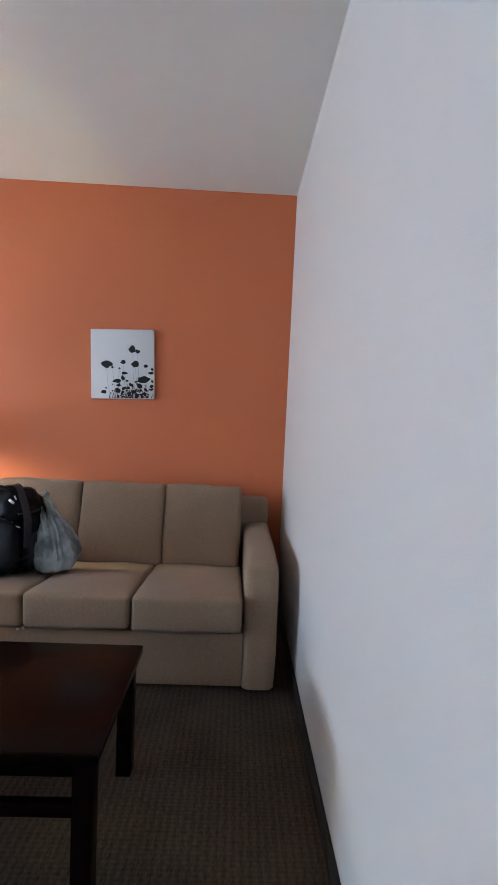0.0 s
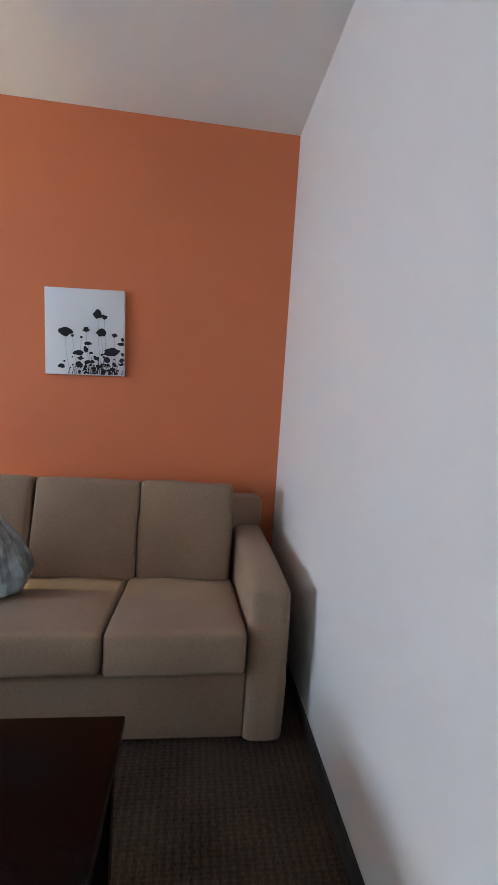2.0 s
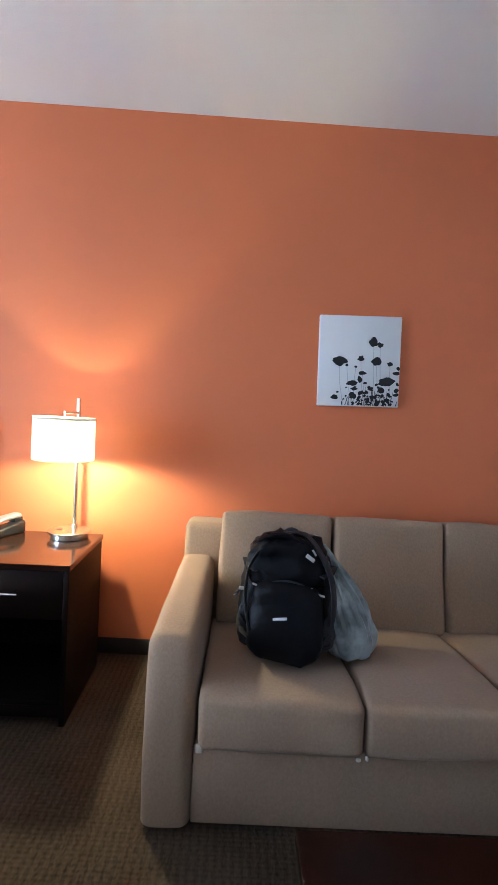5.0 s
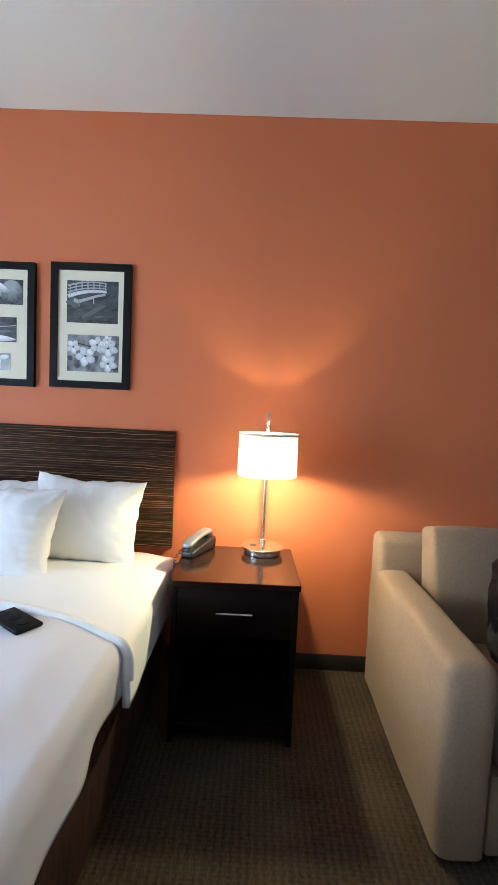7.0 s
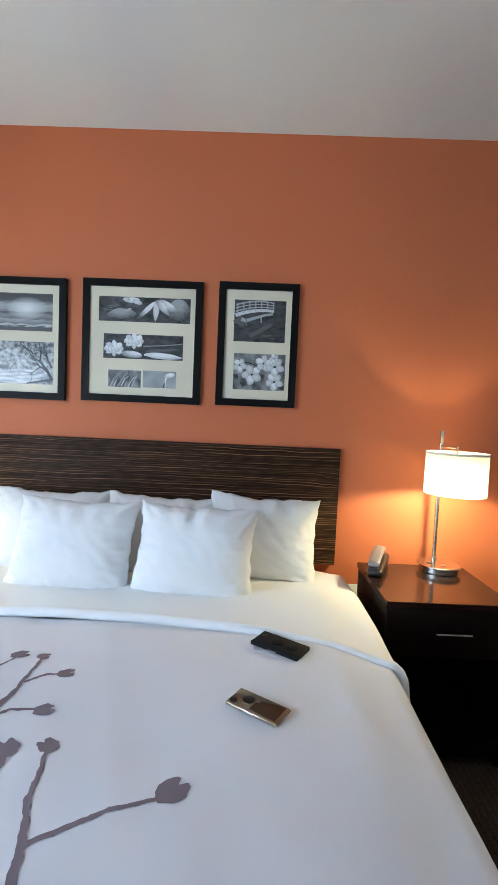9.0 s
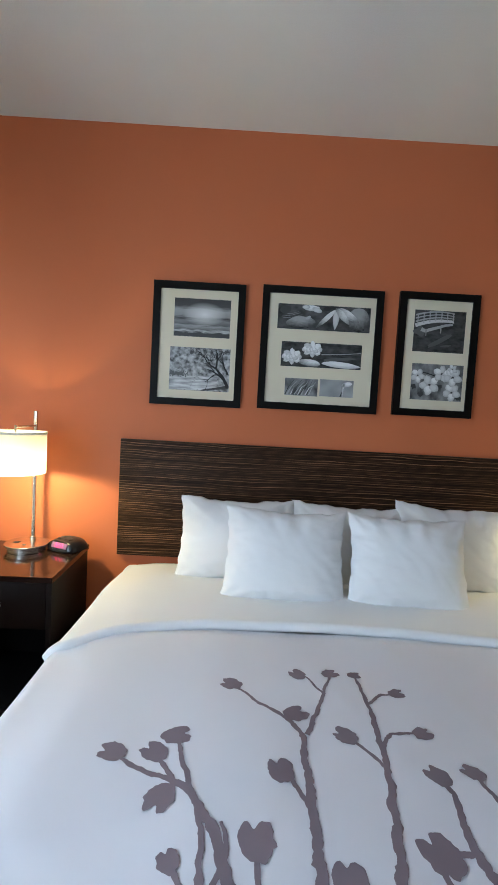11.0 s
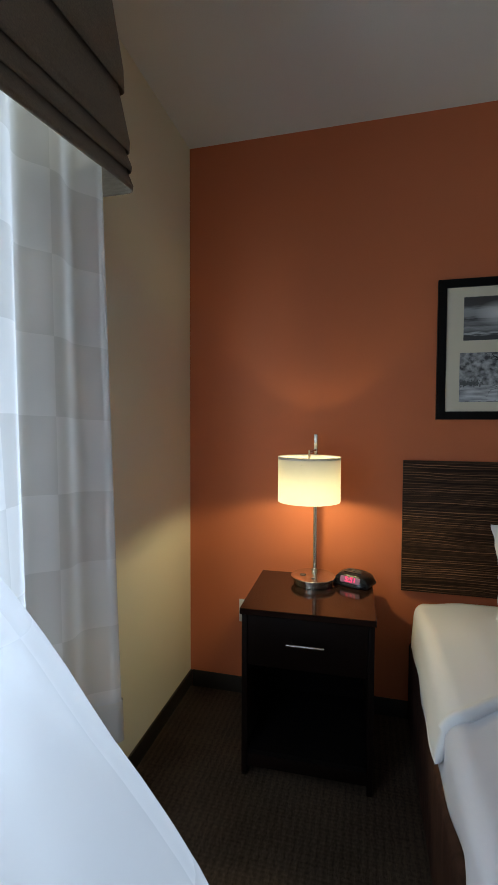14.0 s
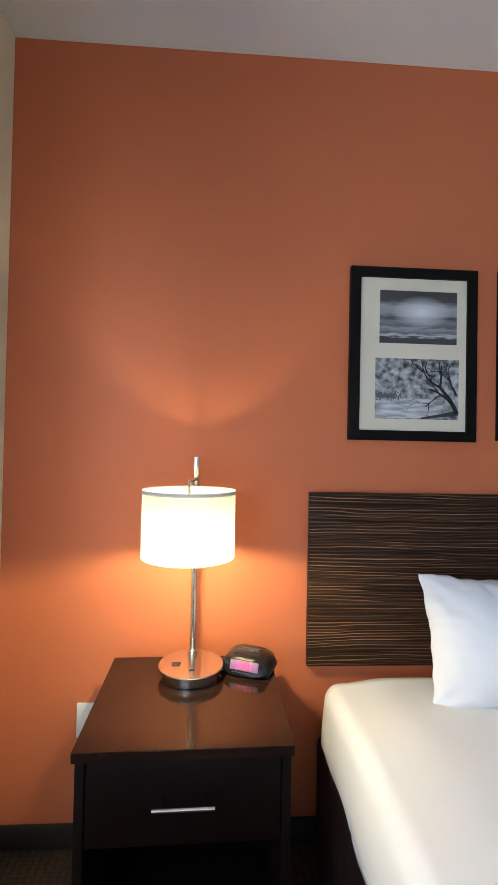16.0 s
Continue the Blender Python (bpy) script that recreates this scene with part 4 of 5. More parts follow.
def pillow(x, y, z, w, h, t, lean, turn, roll, seed):
    bm = bmesh.new()
    n = 56

    def face(side):
        def f(u, v):
            a, b = 2 * u - 1, 2 * v - 1
            px = a * w / 2 * (1 - 0.075 * (1 - b * b))
            pz = b * h / 2 * (1 - (0.11 if b > 0 else 0.06) * (1 - a * a)) + 0.010 * max(0, b) * noise.noise(Vector((a * 3.0 + seed * 2, 0.5, 1)))
            body = max(0, 1 - abs(a) ** 3.0) ** 0.60 * max(0, 1 - abs(b) ** 3.0) ** 0.60
            edge = max(abs(a), abs(b))
            wr = 0.006 * noise.noise(Vector((a * 1.3 + seed, b * 1.6, side))) + 0.014 * (edge ** 4) * noise.noise(Vector((a * 7 + seed, b * 7, side * 2.0))) + 0.004 * abs(noise.noise(Vector((a * 3.2 + b * 2.4, b * 1.1 - a + seed, side))))
            for ca, cb in ((-1, 1), (1, 1), (-1, -1), (1, -1)):
                dc = math.hypot(a - ca, b - cb)
                wr += 0.007 * math.exp(-(dc / 0.50) ** 2) * math.sin(9 * math.atan2(b - cb, a - ca) + seed * 2) * min(1, dc * 3)
            crease = 1 - abs(noise.noise(Vector((a * 2.6 + seed * 1.7, b * 3.4 + a * 1.2, side * 3.0))))
            wr += (0.0008 + 0.013 * max(0, edge - 0.55)) * (crease ** 9 - 0.25)
            px += 0.007 * noise.noise(Vector((b * 5 + seed, a * 0.7, 4))) * abs(a) ** 3
            pz += 0.008 * noise.noise(Vector((a * 6 + seed, 2, b * 0.7))) * abs(b) ** 3
            top_ruck = 0.024 * max(0, b - 0.35) * math.sin(a * 16 + seed * 3) * (1 - abs(a)) * math.sin(math.pi * min(1, max(0, (b - 0.35) / 0.65)))
            return Vector((px, side * (t / 2 * body + (wr + top_ruck) * body ** 0.5), pz - 0.012 * (1 - b) * body))
        return f
    for side in (-1, 1):
        sheet(face(side), n, n, bm)
    bmesh.ops.remove_doubles(bm, verts=bm.verts, dist=2e-4)
    ob = part("pillow", bm, M_LINEN)
    ob.matrix_basis = Matrix.Translation((x, y, z)) @ Matrix.Rotation(radians(turn), 4, "Z") @ Matrix.Rotation(radians(-lean), 4, "X") @ Matrix.Rotation(radians(roll), 4, "Y")
    return tagged(ob, "plump white cotton pillow leaning at the headboard", "pillow", "pillows on the bed")


bed()
comforter()
folded_sheet()
pillow(-4.362, -0.205, 0.785, 0.560, 0.400, 0.19, 18, 0, 1, 1.0)
pillow(-3.828, -0.195, 0.780, 0.560, 0.395, 0.18, 16, 0, 2, 2.3)
pillow(-3.335, -0.205, 0.795, 0.540, 0.410, 0.19, 18, 0, 3, 3.7)
pillow(-4.148, -0.435, 0.792, 0.530, 0.405, 0.19, 22, 2, 2, 4.9)
pillow(-3.622, -0.440, 0.788, 0.520, 0.405, 0.19, 23, 0, 2, 6.1)

hb = thing("headboard", "dark zebrano laminate headboard panel fixed to the wall", "headboard")
part("panel", box((-4.978, -0.030, 0.619), (-2.950, -0.004, 1.221), 0.0015), M_HEAD, hb)
part("edge_band", box((-4.976, -0.0036, 0.621), (-2.952, -0.0004, 1.219)), M_HEADEDGE, hb)


# ---- things on the bed ----
def smartphone(x, y, turn, body, label, l=0.152, hw=0.037, th=0.0085):
    z = duvet_height(x, y) + 0.004
    ob = thing("smartphone", label, "phone", "phones on the bed", at=(x, y, z), turn=turn)
    part("phone_body", box((-l / 2, -hw, 0), (l / 2, hw, th), 0.0036, 3), body, ob)
    if body is M_GOLD:
        part("camera_lens", lathe([(0.0, th), (0.0105, th), (0.0105, th + 0.002), (0.009, th + 0.0024), (0.0, th + 0.0024)], 20), M_BLACKPL, ob).matrix_basis = pose(-l / 2 + 0.014, -hw + 0.016, 0)
        part("camera_island", lathe([(0.0, th), (0.0165, th), (0.0165, th + 0.0012), (0.0150, th + 0.0016), (0.0, th + 0.0016)], 28), M_PHONEBLK, ob, "round black camera glass").matrix_basis = pose(-l / 2 + 0.046, 0.004, 0)
        # thin brown plate drawn in place of a reflection on the phone's back
        part("back_panel", box((-0.010, -hw + 0.008, th), (l / 2 - 0.010, hw - 0.008, th + 0.0008), 0.0003), M_BROWNREFLECTION, ob, "brown reflection painted on the lower back")
    else:
        part("case_lip", box((-l / 2 + 0.006, -hw + 0.006, th), (l / 2 - 0.006, hw - 0.006, th + 0.0008), 0.0003), M_CASE, ob, "matte black case back")
        for x, r in ((-l / 2 + 0.074, 0.021), (l / 2 - 0.044, 0.019)):
            part("round_grip", lathe([(0.0, th + 0.0008), (r, th + 0.0008), (r, th + 0.0030), (r - 0.002, th + 0.0036), (0.0, th + 0.0036)], 28), M_CASE, ob).matrix_basis = pose(x, 0.002, 0)
        part("camera_lens", lathe([(0.0, th + 0.0008), (0.009, th + 0.0008), (0.009, th + 0.0022), (0.0, th + 0.0022)], 20), M_PHONEBLK, ob).matrix_basis = pose(-l / 2 + 0.020, 0.012, 0)
    for y in (-hw - 0.0004, hw + 0.0004):
        part("side_button", box((-0.02, y - 0.0006, 0.003), (0.01, y + 0.0006, 0.0056), 0.0004), M_SILVER, ob)


smartphone(-3.275, -0.922, -33, M_CASE, "black smartphone in a matte case lying on the comforter", 0.172, 0.044, 0.013)
smartphone(-3.346, -1.230, -32, M_GOLD, "gold-backed smartphone lying on the comforter")


# ---- things on the nightstands ----
def telephone():
    ob = thing("desk_telephone", "silver and black desk telephone with coiled cord", "telephone", at=(-2.762, -0.245, STAND_H), turn=-24)
    bm = box((-0.052, -0.106, 0.0), (0.012, 0.106, 0.030), 0.010, 3)
    for v in bm.verts:
        v.co.z += 0.030 * smoothstep(-0.11, 0.11, v.co.y) * (1 if v.co.z > 0.01 else 0)
    part("phone_base", bm, M_BLACKPL, ob)
    bm = bmesh.new()

    def f(u, v):
        a = 2 * math.pi * u
        y = -0.105 + 0.210 * v
        e = 1 - 0.25 * math.sin(math.pi * v)
        end = min(1, 12 * v, 12 * (1 - v)) ** 0.5
        return Vector((-0.030 + 0.026 * end * math.copysign(abs(math.cos(a)) ** 0.6, math.cos(a)), y,
                       0.048 + 0.034 * v + 0.012 * math.sin(math.pi * v) + 0.014 * e * end * math.copysign(abs(math.sin(a)) ** 0.7, math.sin(a))))
    sheet(f, 24, 24, bm)
    bmesh.ops.remove_doubles(bm, verts=bm.verts, dist=1e-5)
    part("handset", bm, M_HANDSET, ob, "silver handset")
    for y, z in ((-0.080, 0.030), (0.080, 0.065)):
        part("cradle", box((-0.052, y - 0.024, z - 0.012), (-0.008, y + 0.024, z + 0.012), 0.006), M_BLACKPL, ob)
    coil = []
    for i in range(331):
        t = i / 330
        k = t * 22 * 2 * math.pi
        c = Vector((-0.046 - 0.040 * smoothstep(0, 0.15, t), -0.112 + 0.03 * math.sin(math.pi * t), 0.040 - 0.235 * math.sin(math.pi * min(1, t * 0.62))))
        coil.append(c + 0.0075 * Vector((math.cos(k), math.sin(k), 0)))
    part("coiled_cord", tube(coil, 0.0018, 5), M_BLACKPL, ob, "black coiled cord hanging over the edge")


telephone()


def alarm_clock():
    ob = thing("alarm_clock", "black clock radio with glowing red digits", "alarm clock", at=(-5.186, -0.140, STAND_H), turn=-22)
    bm = bmesh.new()
    prof = [(-0.062, 0.004), (-0.066, 0.020), (-0.056, 0.042), (-0.030, 0.053), (0.010, 0.056), (0.045, 0.050), (0.060, 0.030), (0.060, 0.004)]
    rings = []
    for k in range(13):
        s = -1 + k / 6
        sc = max(0.0, 1 - abs(s) ** 3.2) ** 0.5 if abs(s) > 0.65 else (1 - abs(s) ** 3.2) ** 0.5
        sc = 0.30 + 0.70 * sc
        rings.append([bm.verts.new((0.080 * s, y * (0.75 + 0.25 * sc), z * sc + 0.0004)) for y, z in prof])
    for a, b in zip(rings, rings[1:]):
        for i in range(len(prof)):
            bm.faces.new((a[i], a[(i + 1) % len(prof)], b[(i + 1) % len(prof)], b[i]))
    bm.faces.new(rings[0])
    bm.faces.new(list(reversed(rings[-1])))
    part("clock_body", bm, M_BLACKPL, ob)
    face = Matrix.Translation((0, -0.0625, 0.029)) @ Matrix.Rotation(radians(65), 4, "X")

    def lens(u, v):
        u, v = 2 * u - 1, 2 * v - 1
        half = 0.005 + 0.021 * max(0.0, 1 - abs(u) ** 2.6) ** 0.6
        return 0.074 * u, v * half - 0.001, -0.010 + (0.014 * (1 - 0.9 * u ** 4)) * (1 - 0.30 * v * v)
    part("front_lens", sheet(lens, 28, 8), M_LENS, ob, "glossy black bowed front").matrix_basis = face
    d = part("display", box((-0.040, -0.011, 0.000), (0.050, 0.016, 0.0048), 0.0008), M_LCD, ob, "dark red display window")
    d.matrix_basis = face
    flat_text("5:51", 0.031, M_RED, ob, face @ Matrix.Translation((0.007, 0.0025, 0.0054)), "digits")
    for c in range(6):
        part("indicator", box((-0.030 + 0.010 * c, -0.0175, 0.0025), (-0.026 + 0.010 * c, -0.0160, 0.0034)), M_SILVER, ob).matrix_basis = face
    part("snooze_bar", box((-0.040, -0.030, 0.0500), (0.040, -0.017, 0.0565), 0.002), M_BLACKPL, ob)
    for r in range(2):
        for c in range(5):
            part("button", box((-0.034 + 0.014 * c, -0.011 + 0.015 * r, 0.0545), (-0.023 + 0.014 * c, -0.005 + 0.015 * r, 0.0580), 0.001), M_KEY, ob)


alarm_clock()

outlet = thing("wall_outlet", "white plastic power outlet on the orange wall", "outlet", at=(-5.726, -0.001, 0.432))
part("cover_plate", box((-0.036, -0.006, -0.058), (0.036, 0, 0.058), 0.002), M_OUTLET, outlet)
for z in (-0.022, 0.022):
    part("receptacle", box((-0.016, -0.0085, z - 0.014), (0.016, -0.0062, z + 0.014), 0.001), M_OUTLET, outlet)
outlet2 = copy_thing(outlet, pose(-2.835, -0.001, 0.455))


# ---- wall art ----
def blob(bm, cx, cz, rx, rz, y, seed, n=22, rag=0.25, tilt=0.0):
    """A flat ragged patch that faces the room."""
    pts = []
    for i in range(n):
        a = 2 * math.pi * i / n
        k = 1 + rag * noise.noise(Vector((1.6 * math.cos(a) + seed * 3.1, 1.6 * math.sin(a), seed)))
        px, pz = rx * k * math.cos(a), rz * k * math.sin(a)
        pts.append(bm.verts.new((cx + px * math.cos(tilt) - pz * math.sin(tilt), y, cz + px * math.sin(tilt) + pz * math.cos(tilt))))
    bm.faces.new(pts)
    return bm


def strip(bm, pts, w0, w1, y):
    """A flat tapering line that faces the room."""
    prev = None
    for i, p in enumerate(pts):
        p = Vector(p)
        d = (Vector(pts[min(i + 1, len(pts) - 1)]) - Vector(pts[max(i - 1, 0)])).normalized()
        w = (w0 + (w1 - w0) * i / max(1, len(pts) - 1)) / 2
        row = [bm.verts.new((p.x - d.y * w, y, p.y + d.x * w)), bm.verts.new((p.x + d.y * w, y, p.y - d.x * w))]
        if prev:
            bm.faces.new((prev[0], prev[1], row[1], row[0]))
        prev = row
    return bm


def poppy_canvas():
    w, h, d = 0.415, 0.457, 0.034
    ob = thing("canvas_print", "white canvas print of black poppy silhouettes, hung slightly crooked", "picture", at=(-1.109, 0, 1.614))
    ob.matrix_basis = Matrix.Translation((-1.109, 0, 1.614)) @ Matrix.Rotation(radians(-1.9), 4, "Y")
    part("canvas", box((-w / 2, -d, -h / 2), (w / 2, -0.002, h / 2), 0.004, 2), M_CANVAS, ob)
    P = lambda u, v: (-w / 2 + u * w, h / 2 - v * h)
    y = -d - 0.0012
    heads = ((0.665, 0.285, 0.058, 0.048, 0.1), (0.745, 0.315, 0.035, 0.030, -0.3), (0.25, 0.50, 0.085, 0.046, -0.15), (0.345, 0.545, 0.018, 0.016, 0), (0.515, 0.47, 0.042, 0.027, 0),
             (0.705, 0.495, 0.060, 0.046, 0.1), (0.455, 0.56, 0.018, 0.012, 0), (0.875, 0.525, 0.036, 0.022, 0), (0.54, 0.63, 0.050, 0.022, 0), (0.84, 0.725, 0.105, 0.050, 0.12),
             (0.415, 0.745, 0.070, 0.026, 0.15), (0.51, 0.70, 0.028, 0.036, 0.3), (0.205, 0.905, 0.042, 0.026, 0), (0.975, 0.57, 0.040, 0.022, 0.3), (0.955, 0.625, 0.050, 0.022, 0.1),
             (0.975, 0.745, 0.035, 0.020, 0.2), (0.965, 0.815, 0.045, 0.024, 0.4), (0.43, 0.875, 0.048, 0.034, -0.3), (0.58, 0.74, 0.024, 0.014, 0), (0.645, 0.80, 0.034, 0.020, 0.4),
             (0.78, 0.815, 0.038, 0.034, 0.5), (0.44, 0.805, 0.040, 0.018, 0), (0.53, 0.845, 0.040, 0.022, 0.5), (0.67, 0.895, 0.036, 0.022, -0.2), (0.83, 0.925, 0.020, 0.020, 0),
             (0.24, 0.845, 0.016, 0.010, 0), (0.345, 0.885, 0.014, 0.010, 0), (0.96, 0.865, 0.036, 0.018, 0), (0.90, 0.97, 0.022, 0.016, 0))
    for k, (u, v, rx, rz, t) in enumerate(heads):
        cx, cz = P(u, v)
        rx = min(rx * w, w / 2 - 0.002 - cx) if cx > 0 else rx * w
        part("poppy_head", blob(bmesh.new(), cx, cz, rx, rz * h, y - 0.0001 * (k % 5), k * 1.7, 20, 0.42, t), M_INK, ob)
    rnd = random.Random(5)
    for k in range(9):
        u, v, rx, rz, t = heads[k]
        a, b = P(u, v + rz * 0.6), P(min(0.98, u + rnd.uniform(-0.01, 0.08)), 0.985)
        part("stem", strip(bmesh.new(), [a, ((a[0] + b[0]) / 2 - 0.006, (a[1] + b[1]) / 2), b], 0.0022, 0.0030, y + 0.0006), M_STEM, ob)
    for k in range(26):
        u = rnd.triangular(0.20, 0.975, 0.70)
        a, b = P(u, 0.988), P(min(0.985, max(0.02, u + rnd.uniform(-0.05, 0.05))), rnd.uniform(0.78, 0.93))
        part("grass_stem", strip(bmesh.new(), [a, ((a[0] + b[0]) / 2 + rnd.uniform(-0.003, 0.003), (a[1] + b[1]) / 2), b], rnd.uniform(0.003, 0.006), 0.0016, y + 0.0003), M_INK, ob)
    bm = bmesh.new()
    for k in range(84):
        u = rnd.triangular(0.30, 0.985, 0.75)
        v = 1 - abs(rnd.gauss(0, 0.09)) - 0.018
        cx, cz = P(u, min(0.98, v))
        r = rnd.uniform(0.004, 0.011)
        blob(bm, min(cx, w / 2 - r * 1.3), max(cz, -h / 2 + r), r, r * rnd.uniform(0.5, 1.1), y - 0.0006 - 0.00003 * k, k * 0.9, 10, 0.5, rnd.uniform(-0.6, 0.6))
    tagged(part("undergrowth", bm, M_INK, ob), kind="stuff")


poppy_canvas()


def grey(v):
    return material("photo_grey", (v, v, v * 1.01), 0.4, vary=0.10, scale=25, coat=0.2)


G = [grey(v) for v in (0.012, 0.045, 0.11, 0.22, 0.42, 0.66)]


def photo_paper(name, lo, hi, scale, detail, stretch, p0=0.3, p1=0.7):
    """Grey photographic tones: a noise between two greys."""
    m = bpy.data.materials.new(name)
    m.use_nodes = True
    n, l = m.node_tree.nodes, m.node_tree.links
    p = n["Principled BSDF"]
    p.inputs["Roughness"].default_value, p.inputs["Coat Weight"].default_value = 0.35, 0.2
    tc, mp, t, r = n.new("ShaderNodeTexCoord"), n.new("ShaderNodeMapping"), n.new("ShaderNodeTexNoise"), n.new("ShaderNodeValToRGB")
    mp.inputs["Scale"].default_value = stretch
    t.inputs["Scale"].default_value, t.inputs["Detail"].default_value = scale, detail
    r.color_ramp.elements[0].position, r.color_ramp.elements[0].color = p0, (lo, lo, lo * 1.02, 1)
    r.color_ramp.elements[1].position, r.color_ramp.elements[1].color = p1, (hi, hi, hi, 1)
    l.new(tc.outputs["Object"], mp.inputs[0])
    l.new(mp.outputs[0], t.inputs["Vector"])
    l.new(t.outputs[0], r.inputs[0])
    l.new(r.outputs[0], p.inputs["Base Color"])
    return m


def photo_sea():
    """A grey sea at low sun: bands of sand, surf, water and cloud, bent by noise, with a soft glow at the horizon."""
    m = bpy.data.materials.new("photo_sea")
    m.use_nodes = True
    n, l = m.node_tree.nodes, m.node_tree.links
    p = n["Principled BSDF"]
    p.inputs["Roughness"].default_value = 0.4
    tc, sep, mp, t = n.new("ShaderNodeTexCoord"), n.new("ShaderNodeSeparateXYZ"), n.new("ShaderNodeMapping"), n.new("ShaderNodeTexNoise")
    l.new(tc.outputs["Generated"], sep.inputs[0])
    mp.inputs["Scale"].default_value = (4.0, 1, 24)
    t.inputs["Scale"].default_value, t.inputs["Detail"].default_value = 1.0, 8
    l.new(tc.outputs["Generated"], mp.inputs[0])
    l.new(mp.outputs[0], t.inputs["Vector"])
    bend = n.new("ShaderNodeMath")
    bend.operation = "MULTIPLY_ADD"
    l.new(t.outputs[0], bend.inputs[0])
    bend.inputs[1].default_value = 0.20
    l.new(sep.outputs[2], bend.inputs[2])
    r = n.new("ShaderNodeValToRGB")
    e = r.color_ramp.elements
    e[0].position, e[0].color = 0.08, (0.07, 0.07, 0.07, 1)
    e[1].position, e[1].color = 1.0, (0.06, 0.06, 0.06, 1)
    for pos, v in ((0.22, 0.06), (0.25, 0.55), (0.29, 0.13), (0.38, 0.34), (0.43, 0.12), (0.52, 0.24), (0.59, 0.05), (0.64, 0.30), (0.80, 0.36), (0.90, 0.07)):
        s = e.new(pos)
        s.color = (v, v, v, 1)
    l.new(bend.outputs[0], r.inputs[0])
    gm, gr = n.new("ShaderNodeMapping"), n.new("ShaderNodeTexGradient")
    gm.inputs["Location"].default_value, gm.inputs["Scale"].default_value = (-1.40, 0, -1.85), (2.6, 0, 3.1)
    gr.gradient_type = "SPHERICAL"
    l.new(tc.outputs["Generated"], gm.inputs[0])
    l.new(gm.outputs[0], gr.inputs[0])
    mix = n.new("ShaderNodeMix")
    mix.data_type = "RGBA"
    l.new(gr.outputs[1], mix.inputs[0])
    l.new(r.outputs[0], mix.inputs[6])
    mix.inputs[7].default_value = (0.80, 0.80, 0.80, 1)
    l.new(mix.outputs[2], p.inputs["Base Color"])
    return m


def photo_shaded(name, lo, hi, spot, grain=9.0):
    """A printed form with its photographed shading: dark rim, light side at spot, broken by grain."""
    m = bpy.data.materials.new(name)
    m.use_nodes = True
    n, l = m.node_tree.nodes, m.node_tree.links
    p = n["Principled BSDF"]
    p.inputs["Roughness"].default_value = 0.4
    tc, gm, gr, t = n.new("ShaderNodeTexCoord"), n.new("ShaderNodeMapping"), n.new("ShaderNodeTexGradient"), n.new("ShaderNodeTexNoise")
    gm.inputs["Location"].default_value, gm.inputs["Scale"].default_value = (-spot[0] * 1.25, 0, -spot[1] * 1.25), (1.25, 0, 1.25)
    gr.gradient_type = "SPHERICAL"
    t.inputs["Scale"].default_value, t.inputs["Detail"].default_value = grain, 5
    l.new(tc.outputs["Generated"], gm.inputs[0])
    l.new(gm.outputs[0], gr.inputs[0])
    l.new(tc.outputs["Generated"], t.inputs["Vector"])
    add = n.new("ShaderNodeMath")
    add.operation = "MULTIPLY_ADD"
    l.new(t.outputs[0], add.inputs[0])
    add.inputs[1].default_value = 0.55
    l.new(gr.outputs[1], add.inputs[2])
    r = n.new("ShaderNodeValToRGB")
    r.color_ramp.elements[0].position, r.color_ramp.elements[0].color = 0.25, (lo, lo, lo, 1)
    r.color_ramp.elements[1].position, r.color_ramp.elements[1].color = 1.05, (hi, hi, hi, 1)
    l.new(add.outputs[0], r.inputs[0])
    l.new(r.outputs[0], p.inputs["Base Color"])
    return m


PH_PEBBLE = photo_shaded("photo_pebble", 0.010, 0.36, (0.45, 0.85))
PH_LEAF = photo_shaded("photo_leaf", 0.08, 0.75, (0.70, 0.75))
PH_PETAL = photo_shaded("photo_petal", 0.40, 0.84, (0.55, 0.70))
PH_PETALDIM = photo_shaded("photo_petal_dim", 0.28, 0.66, (0.45, 0.55))
PH_SEA = photo_sea()
PH_TREE = photo_paper("photo_leaves", 0.07, 0.58, 48, 7, (1, 1, 1.1), 0.34, 0.68)
PH_DARK = photo_paper("photo_dark", 0.010, 0.085, 26, 4, (1, 1, 2))
PH_STONE = photo_paper("photo_stones", 0.008, 0.10, 22, 3, (1, 1, 1.5))
PH_SOFT = photo_paper("photo_soft", 0.05, 0.40, 20, 4, (1, 1, 0.6))
PH_PALE = photo_paper("photo_pale", 0.26, 0.50, 8, 2, (1, 1, 1))
PH_WATER = photo_paper("photo_water", 0.26, 0.72, 16, 3, (1, 1, 5))


